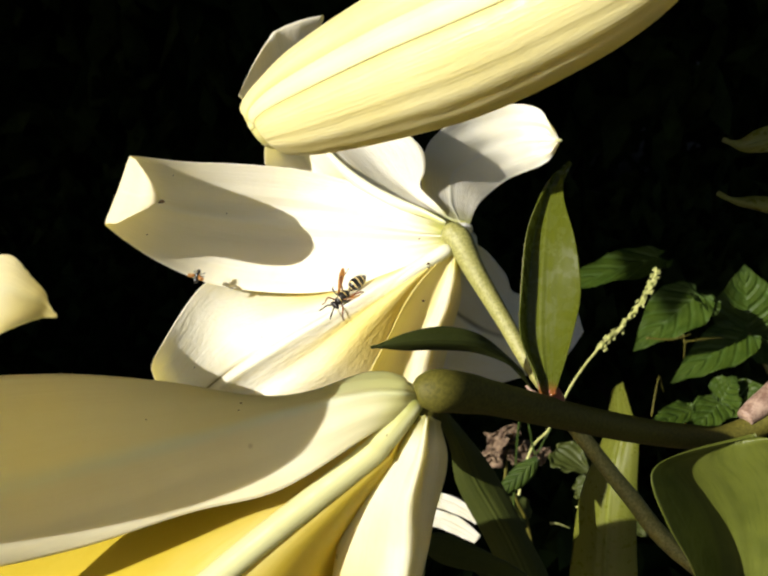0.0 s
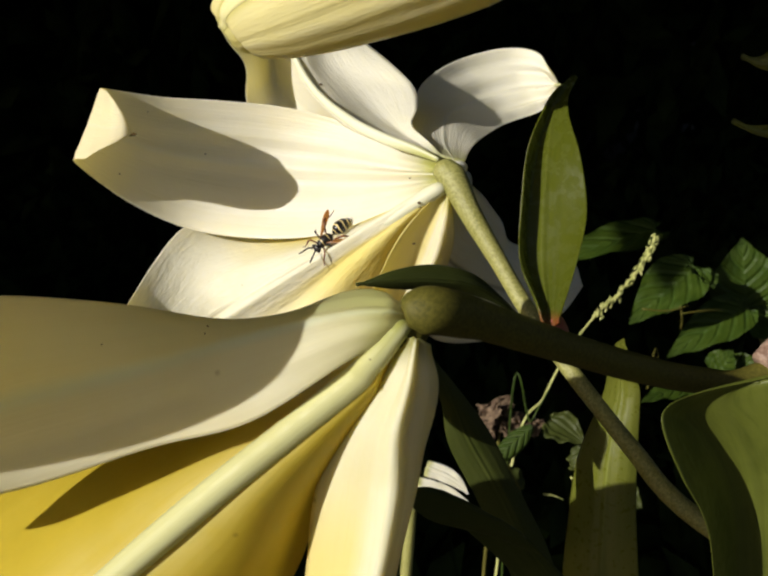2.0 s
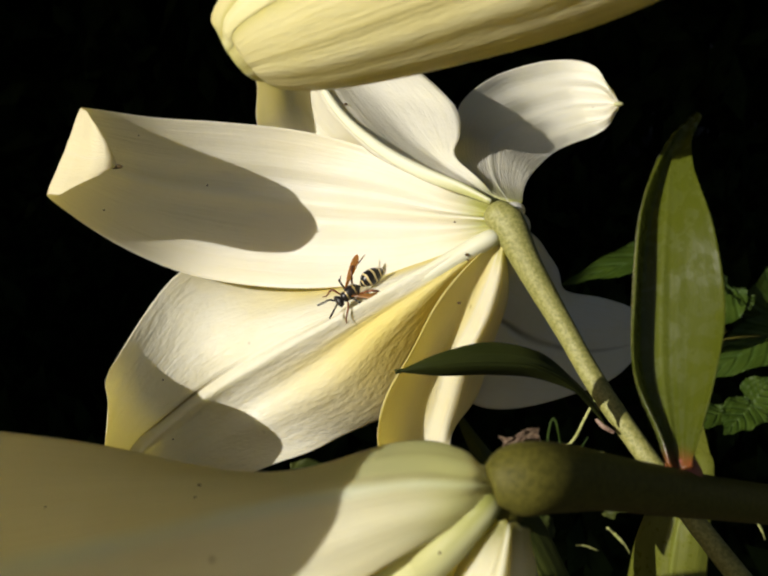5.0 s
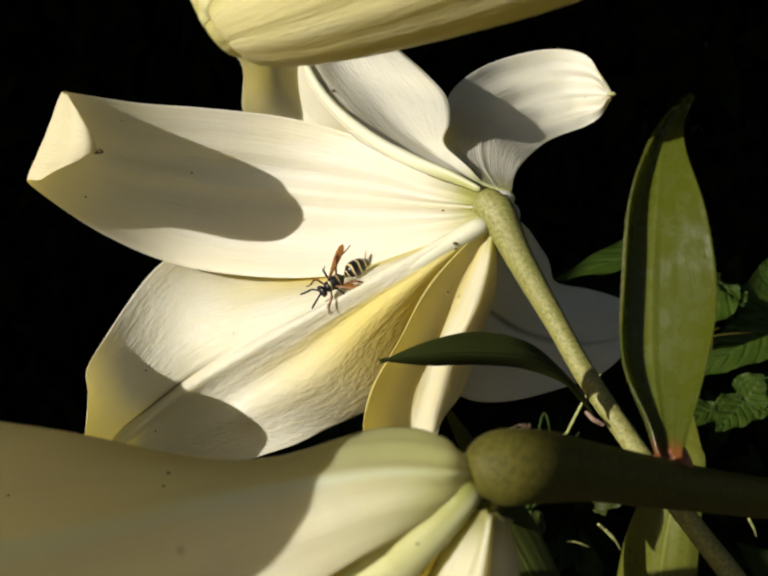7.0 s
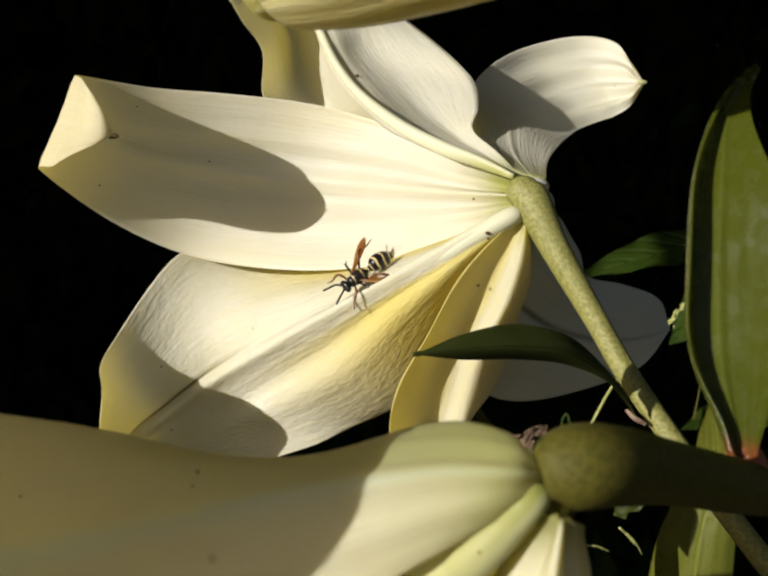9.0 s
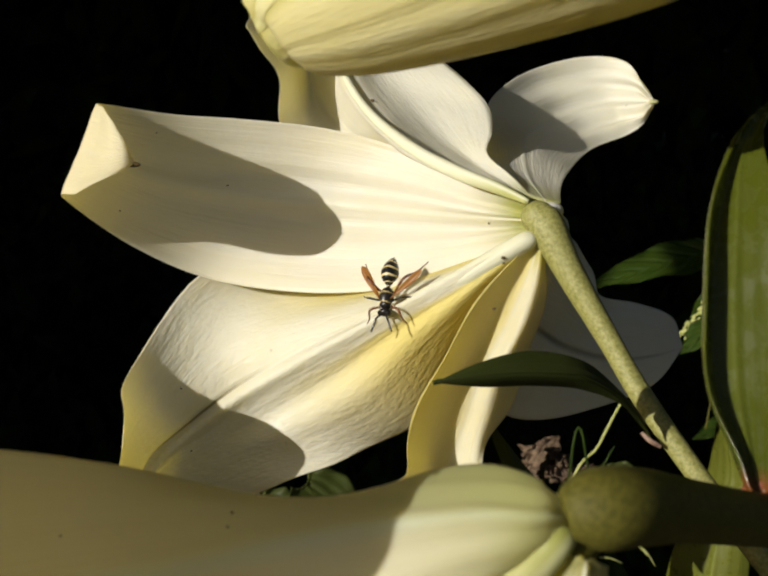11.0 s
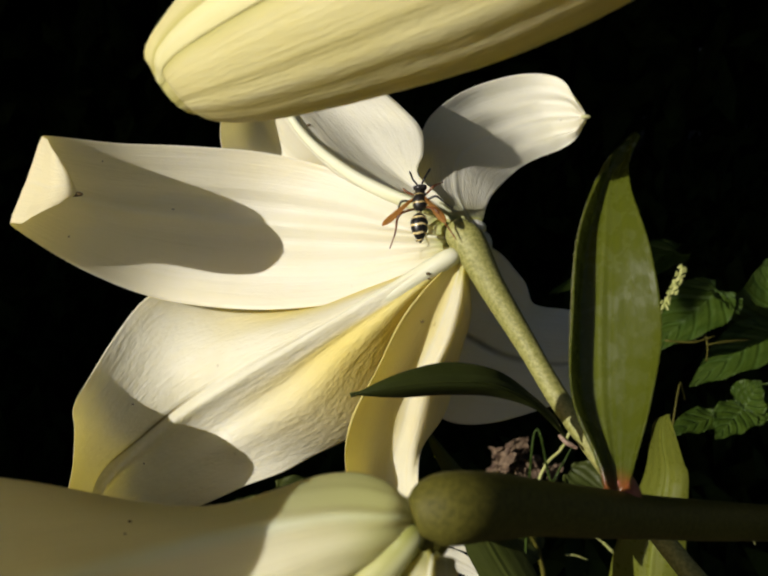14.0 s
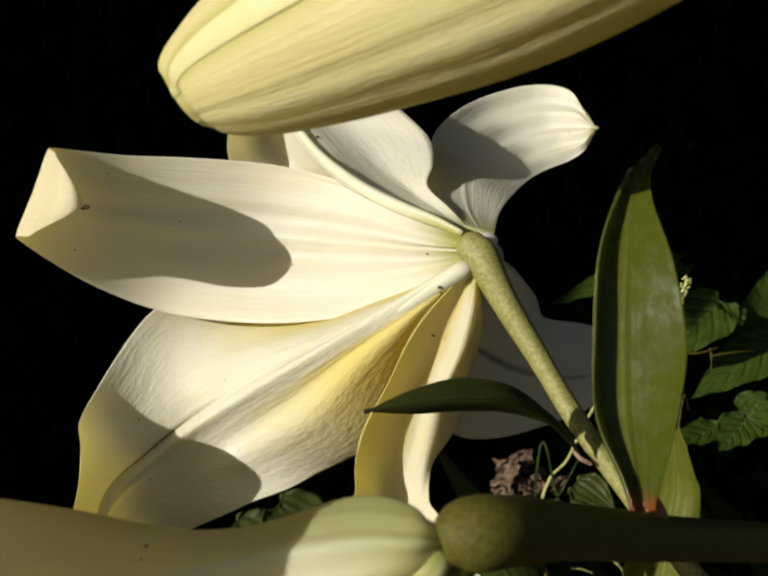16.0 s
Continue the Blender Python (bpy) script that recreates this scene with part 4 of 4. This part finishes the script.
part("stem", tube(BUD_STEM, [5.0, 4.0, 3.6, 3.6]), STEM, bud)

# ---- lily stalk and leaves ----
stalk = thing("lily_stalk", (160, 330, -845), "green lily stalk with long lance-shaped leaves", "plant stem")
part("main_stem", tube([(160, 330, -850), (152, 305, -500), (138, 278, -220), (122, 256, -40), (114, 250, 60), (108, 246, 170)], [7, 6.5, 6, 5.6, 5, 4]), STEM, stalk)
part("leaf", blade(LEAF_SMALL, thick=0.6, rib=0.3, rib_width=0.05, groove=0.2, pleat=0.1, seed=11), LEAF_SHADED, stalk, "small dark green pointed leaf")
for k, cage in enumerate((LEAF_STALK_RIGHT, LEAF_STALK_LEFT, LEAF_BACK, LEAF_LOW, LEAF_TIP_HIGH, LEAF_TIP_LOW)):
    part("leaf", blade(cage, thick=0.7, rib=0.3, rib_width=0.05, groove=0.25, pleat=0.06, seed=12 + k), LEAF_SHADED if k in (1, 3) else LEAF_MID if k == 0 else LEAF, stalk)
part("stem_node", tube([(90, 247, -32.5), (93, 248, -30.5), (98, 249, -27), (104, 250, -22)], [2.4, 3.0, 3.4, 3.8]), STEM_PINK, stalk, "pinkish-brown swollen stem node")
part("stem_node", tube(NODE_RED, [0.4, 0.6, 0.4]), STEM_PINK, stalk, "dark reddish leaf node")

# ---- plants behind ----
def heart(base, tip, width, face, sag=0.12, curl=0.1):
    """The cage of a heart-shaped leaf from its stalk to its tip."""
    b, t, n = Vector(base), Vector(tip), Vector(face).normalized()
    along = t - b
    side = along.cross(n).normalized() * width / 2
    rows = []
    for f, w in ((-0.10, 0.35), (0.0, 0.72), (0.18, 1.0), (0.42, 0.92), (0.65, 0.62), (0.85, 0.28), (1.0, 0.02)):
        m = b + along * max(f, 0.0) - n * along.length * sag * f * f
        back = along * min(f, 0.0)
        rows.append([tuple(m + back - side * w + n * width * curl * w), tuple(m), tuple(m + back + side * w + n * width * curl * w)])
    return rows


vine = thing("vine_plant", (430, 1100, -556), "green climbing vine with heart-shaped leaves in sunlight", "vine")
part("stem", tube([(430, 1100, -560), (445, 1060, -400), (440, 1040, -180), (382, 1005, -68), (366, 992, -44)], [3, 2.7, 2.4, 2.1, 1.5], n=8), STEM, vine)
for k, (base, tip, width, face) in enumerate(VINE_LEAVES):
    part("leaf", blade(heart(base, tip, width, face), thick=0.4, rib=0.5, rib_width=0.03, groove=0.6, pleat=0.5, wave=1.6, waves=4.0, veins=1.3, seed=30 + k, nu=56, nv=35, toward=face), VINE, vine)
for k, path in enumerate(VINE_TWIGS):
    part("twig", tube(path, [0.7, 0.6, 0.4], n=7, steps=12, bumps=0.1, seed=k), STEM_OLIVE, vine)

ivy = thing("ivy_plant", (110, 700, -702), "low ivy with pointed leaves, shade put into their dark colour", "ivy")
part("stem", tube([(110, 700, -705), (105, 660, -400), (95, 630, -180), (80, 610, -125)], [2.2, 2.0, 1.6, 1.0], n=8), STEM_OLIVE, ivy)
for k, (base, tip, width, face) in enumerate(IVY_LEAVES):
    part("leaf", blade(heart(base, tip, width, face), thick=0.4, rib=0.5, rib_width=0.03, groove=0.6, pleat=0.5, wave=1.4, waves=4.0, veins=1.1, seed=80 + k, nu=40, nv=25, toward=face), LEAF_SHADED, ivy)
for k, path in enumerate(IVY_TWIGS):
    part("twig", tube(path, [0.7, 0.6, 0.4], n=7, steps=12, bumps=0.1, seed=20 + k), GRASS, ivy, "thin pale dry twig")

grass = thing("grass_stalk", GRASS_STALK[-1], "thin pale green grass stalk with a seed head", "grass")
part("stalk", tube(GRASS_STALK, [0.5, 0.7, 0.7, 0.7, 0.8, 0.8, 0.9, 1.0, 1.2], n=8, steps=60), GRASS, grass)
rng = np.random.RandomState(8)
seeds = []
for p in curve(GRASS_STALK[:4], 56):
    for _ in range(2):
        seeds.append(ball(p + rng.normal(0, 1.2, 3), (2.0, 0.7, 0.7), Euler(rng.uniform(-0.9, 0.9, 3)).to_matrix() @ Euler((0, -0.9, 0)).to_matrix(), nu=6, nv=4))
part("seed_head", merged(*seeds), GRASS, grass)

blade_grass = thing("reed_grass", (70, 640, -735), "broad green grass blade on a thin stalk", "grass")
part("leaf", blade(GRASS_LEAF, thick=0.4, rib=0.2, groove=0.2, nu=24, nv=9), VINE, blade_grass)
part("stalk", tube(GRASS_LEAF_STALK, [0.4, 0.6, 0.7, 1.0], n=7), VINE, blade_grass)

dry = thing("dried_flower", (90, 770, -677), "withered brown crumpled flower head", "dried flower")
rng = np.random.RandomState(21)
for k in range(16):
    d = Vector(rng.normal(0, 1, 3)).normalized()
    b = Vector(DRY_AT) + Vector((rng.normal() * 9, rng.normal() * 4, rng.normal() * 5))
    part("petal", blade(heart(b - d * 3, b + d * rng.uniform(9, 18), rng.uniform(8, 15), (rng.uniform(-0.6, 0.6), -1, rng.uniform(0, 0.9)), 0.3, 0.3), thick=0.5, rib=0.8, groove=0.6,
                        pleat=1.3, wave=2.2, seed=50 + k, nu=18, nv=15), DRY, dry)
part("stalk", tube([DRY_AT, (80, 750, -300), (90, 770, -677)], [1.2, 1.5, 2.0], n=8), STEM_OLIVE, dry)

low = thing("lily_flower", LOW_AT, "white lily flower low behind the leaves", "flower", "lily flowers")
for k, cage in enumerate(([((24.6, 560.0, -124.1), (24.6, 560.0, -129.1), (24.6, 560.0, -134.0)), ((36.1, 560.0, -127.1), (34.7, 560.0, -131.8), (33.4, 560.0, -136.7)), ((45.7, 560.0, -131.8), (44.4, 560.0, -136.7), (43.0, 560.0, -140.9)), ((54.8, 560.0, -140.0), (53.2, 560.0, -142.5), (51.2, 560.0, -144.4))],
                         [((30.6, 560.0, -115.3), (29.2, 560.0, -118.6), (27.9, 560.0, -123.6)), ((41.6, 560.0, -118.9), (40.2, 560.0, -123.0), (37.5, 560.0, -126.8)), ((48.5, 560.0, -124.9), (47.6, 560.0, -127.7), (46.6, 560.0, -130.7)), ((52.6, 560.0, -133.4), (52.3, 560.0, -133.7), (52.1, 560.0, -134.0))])):
    part("petal", blade(cage, rib=0.6, rib_width=0.1, groove=0.5, wave=0.6, seed=70 + k, nu=30, nv=25), PETAL, low)
part("stem", tube([LOW_AT, (14, 590, -300), (10, 640, -725)], [3, 4, 5]), STEM, low)


# ---- insects ----
def leg(root, knee, ankle, foot, r=0.2):
    return tube([root, knee, ankle, foot], [r, r * 1.25, r * 0.8, r * 0.45], n=7, steps=14)


def wing(side, spread):
    """A long folded wing from the thorax, in the wasp's space (head along x, back up)."""
    a = math.radians(spread)
    along, across = Vector((-math.cos(a), side * math.sin(a), 0.12)), Vector((math.sin(a), side * math.cos(a), 0.0))
    root = Vector((0.6, side * 1.2, 1.9))
    cage = []
    for d, w in ((0, 0.25), (2.0, 0.45), (4.2, 0.7), (6.4, 0.8), (7.8, 0.5), (8.4, 0.05)):
        m = root + along * d
        cage.append([tuple(m - across * w), tuple(m + Vector((0, 0, 0.15))), tuple(m + across * w)])
    return blade(cage, thick=0.06, rib=0.05, groove=0.0, pleat=0.03, toward=(0, 0, 1), nu=20, nv=9)


def wasp():
    w = tagged(new("paper_wasp"), "black and yellow paper wasp walking on the petals", "wasp")
    w.empty_display_size = 0.01
    part("thorax", merged(ball((0.1, 0, 1.3), (2.2, 1.5, 1.5), squash=-0.15), ball((1.7, 0, 1.25), (0.9, 1.25, 1.15))), MARKS, w, local=True, scale=1.16)
    part("head", merged(ball((3.2, 0, 1.0), (0.8, 1.35, 1.15)), ball((3.4, 0.95, 1.1), (0.5, 0.5, 0.8)), ball((3.4, -0.95, 1.1), (0.5, 0.5, 0.8))), CHITIN, w, local=True, scale=1.16)
    part("abdomen", tube([(-1.8, 0, 1.2), (-2.5, 0, 1.25), (-3.2, 0, 1.4), (-4.2, 0, 1.6), (-5.5, 0, 1.55), (-6.9, 0, 1.35), (-8.2, 0, 1.05), (-9.1, 0, 0.85)],
                         [0.45, 0.4, 0.95, 1.65, 1.8, 1.45, 0.75, 0.08], n=20, steps=44), RINGS, w, local=True, scale=1.16)
    for s in (1, -1):
        part("antenna", tube([(4.0, 0.5 * s, 1.4), (4.9, 1.2 * s, 1.9), (6.2, 1.7 * s, 1.5), (7.4, 2.2 * s, 1.2)], [0.2, 0.2, 0.22, 0.2], n=7, steps=14), CHITIN, w, local=True, scale=1.16)
        part("wing", wing(s, 48 if s > 0 else 34), WING, w, local=True, scale=1.16)
        part("leg", leg((1.8, 1.0 * s, 0.6), (2.9, 3.0 * s, 1.6), (4.2, 3.6 * s, 0.0), (4.9, 4.4 * s, -0.8)), ORANGE, w, local=True, scale=1.16)
        part("leg", leg((0.5, 1.1 * s, 0.5), (0.4, 3.6 * s, 1.9), (-0.6, 5.2 * s, -0.2), (-1.3, 6.2 * s, -0.8)), CHITIN, w, local=True, scale=1.16)
        part("leg", leg((-0.9, 1.0 * s, 0.5), (-3.2, 3.8 * s, 3.0), (-5.8, 5.4 * s, 0.6), (-8.6, 7.0 * s, -0.7), 0.23), ORANGE, w, local=True, scale=1.16)
    return w


def fly():
    f = tagged(new("small_fly"), "tiny dark fly that flits past the petals", "fly")
    f.empty_display_size = 0.005
    part("body", merged(ball((0, 0, 0.6), (1.3, 0.9, 0.9)), ball((-1.7, 0, 0.5), (1.3, 0.9, 0.75)), ball((1.4, 0, 0.6), (0.6, 0.8, 0.7))), CHITIN, f, local=True)
    for s in (1, -1):
        part("wing", sheet(np.array([[(0.2, 0.3 * s, 1.1), (-0.2, 0.5 * s, 1.15), (-0.6, 0.4 * s, 1.1)], [(0.0, 1.8 * s, 1.3), (-0.7, 1.8 * s, 1.4), (-1.4, 1.6 * s, 1.3)],
                                     [(-0.4, 3.2 * s, 1.3), (-0.9, 3.2 * s, 1.35), (-1.4, 2.9 * s, 1.3)]]), 0.05), WING, f, local=True)
        for k in (-1, 0, 1):
            part("leg", leg((0.3 * k, 0.5 * s, 0.3), (0.8 * k, 1.4 * s, 0.7), (1.2 * k, 1.9 * s, -0.2), (1.5 * k, 2.2 * s, -0.5), 0.12), CHITIN, f, local=True)
    return f


def stance(x, y, z, hx, hy, hz, ux, uy, uz):
    """A pose at a point, head towards h, back towards u, in the first camera's millimetres."""
    h = Vector((hx, hy, hz)).normalized()
    u = Vector((ux, uy, uz))
    s = u.cross(h).normalized()
    u = h.cross(s)
    m = Matrix((h, s, u)).transposed().to_4x4()
    m.translation = Vector((x, y, z)) * 0.001
    return STATION @ m


WASP = wasp()
FLY = fly()
WASP_ROWS = [
    (0, -12.8, 318.2, -3.6, -0.68, -0.29, -0.67, -0.4, -0.85, 0.3),
    (0.5, -13.3, 318.2, -3.2, -0.72, -0.25, -0.65, -0.4, -0.85, 0.3),
    (1, -14.7, 318.2, -4.4, -0.65, -0.35, -0.68, -0.4, -0.85, 0.3),
    (1.5, -13.5, 318.2, -4.8, -0.7, -0.29, -0.65, -0.4, -0.85, 0.3),
    (2, -13.6, 318.2, -3.6, -0.72, -0.28, -0.64, -0.4, -0.85, 0.3),
    (2.5, -14.4, 318.2, -4.8, -0.71, -0.39, -0.58, -0.4, -0.85, 0.3),
    (3, -14.3, 318.2, -4.9, -0.7, -0.39, -0.59, -0.4, -0.85, 0.3),
    (3.5, -13.9, 318.2, -4.2, -0.83, -0.36, -0.43, -0.4, -0.85, 0.3),
    (4, -13.7, 318.2, -3.6, -0.76, -0.26, -0.6, -0.4, -0.85, 0.3),
    (6.5, -13.6, 318.2, -2.5, -0.81, -0.25, -0.53, -0.4, -0.85, 0.3),
    (7, -14.2, 318.2, -3.1, -0.79, -0.26, -0.55, -0.4, -0.85, 0.3),
    (7.5, -13.7, 318.2, -3.3, -0.77, -0.29, -0.57, -0.4, -0.85, 0.3),
    (8, -14.1, 318.2, -3, -0.8, -0.29, -0.52, -0.4, -0.85, 0.3),
    (8.5, -14.7, 318.2, -3.7, -0.76, -0.32, -0.57, -0.4, -0.85, 0.3),
    (9, -14.5, 318.2, -3.7, -0.76, -0.32, -0.57, -0.4, -0.85, 0.3),
    (9.5, -14.5, 318.2, -4, -0.82, -0.37, -0.44, -0.4, -0.85, 0.3),
    (10, -14.5, 318.2, -3.2, -0.81, -0.28, -0.51, -0.4, -0.85, 0.3),
    (11.2, -10.5, 313.8, -2.3, 0.02, -0.43, -0.9, -0.4, -0.85, 0.3),
    (12.3, -6.3, 309.8, 0.7, 0.68, -0.37, -0.63, -0.4, -0.85, 0.3),
    (12.5, -7.1, 308.8, 0.5, 0.86, -0.37, -0.36, -0.4, -0.85, 0.3),
    (12.8, -0.4, 309.2, -6.7, 0.9, -0.26, -0.34, -0.4, -0.85, 0.3),
    (13, 2.5, 306.2, -1.5, 0.96, -0.26, 0.04, -0.4, -0.85, 0.3),
    (13.2, 5, 304.8, 3.7, 0.75, -0.42, 0.51, -0.4, -0.85, 0.3),
    (13.4, 9.1, 304.7, 8.5, 0.69, 0.08, 0.72, -0.4, -0.85, 0.3),
    (13.6, 9.6, 305.8, 16.3, 0.26, 0.28, 0.93, -0.4, -0.85, 0.3),
    (13.8, 9, 303.5, 23, -0.02, 0.27, 0.96, -0.3, -0.7, 0.6),
    (14, 12.1, 305, 23.7, 0.02, 0.4, 0.92, -0.3, -0.7, 0.6),
    (14.2, 8.1, 306, 24.6, -0.54, 0.63, 0.56, -0.3, -0.7, 0.6),
    (14.5, 7, 308, 27.9, -0.57, 0.73, 0.39, -0.3, -0.7, 0.6),
    (14.8, 8.1, 309, 26.3, -0.87, 0, -0.5, -0.3, -0.7, 0.6),
    (15, 6.1, 311, 29.4, 0.64, -0.42, -0.64, -0.3, -0.7, 0.6),
    (15.2, 4.9, 313, 28.8, 0.72, 0.2, -0.65, -0.3, -0.7, 0.6),
    (15.5, 3.4, 324, 28.0, 0.42, 0.72, -0.55, -0.3, -0.4, 0.8),
    (15.8, 2.6, 331, 27.4, 0.3, 0.85, -0.45, -0.3, -0.3, 0.85),
    (16, 2.8, 348, 24, 0.3, 0.85, -0.45, -0.3, -0.3, 0.85),
]
FLY_ROWS = [
    (0, -63.0, 336.0, 4.3, 0.3, 0, 1, -0.3, -1, 0.3),
    (0.1, -61.5, 336.0, 5.7, 0.3, 0, 1, -0.3, -1, 0.3),
    (0.2, -62.4, 336.0, 6.1, 0.3, 0, 1, -0.3, -1, 0.3),
    (0.3, -65.5, 318.0, -19.2, -0.2, 0, -1, -0.3, -1, 0.3),
    (0.5, -72.3, 250.0, -51.9, -0.5, 0, -1, -0.3, -1, 0.3),
    (0.8, -115.6, 200.0, -68.6, -1, 0, -1, -0.3, -1, 0.3),
    (1.6, -480.0, 190.0, -880.0, -1, 0, -1, -0.3, 0, 1),
    (16, -480.0, 190.0, -880.0, -1, 0, -1, -0.3, 0, 1),
]



def motions():
    walk(WASP, [(t, stance(*row)) for t, *row in WASP_ROWS])
    walk(FLY, [(t, stance(*row)) for t, *row in FLY_ROWS])


motions()
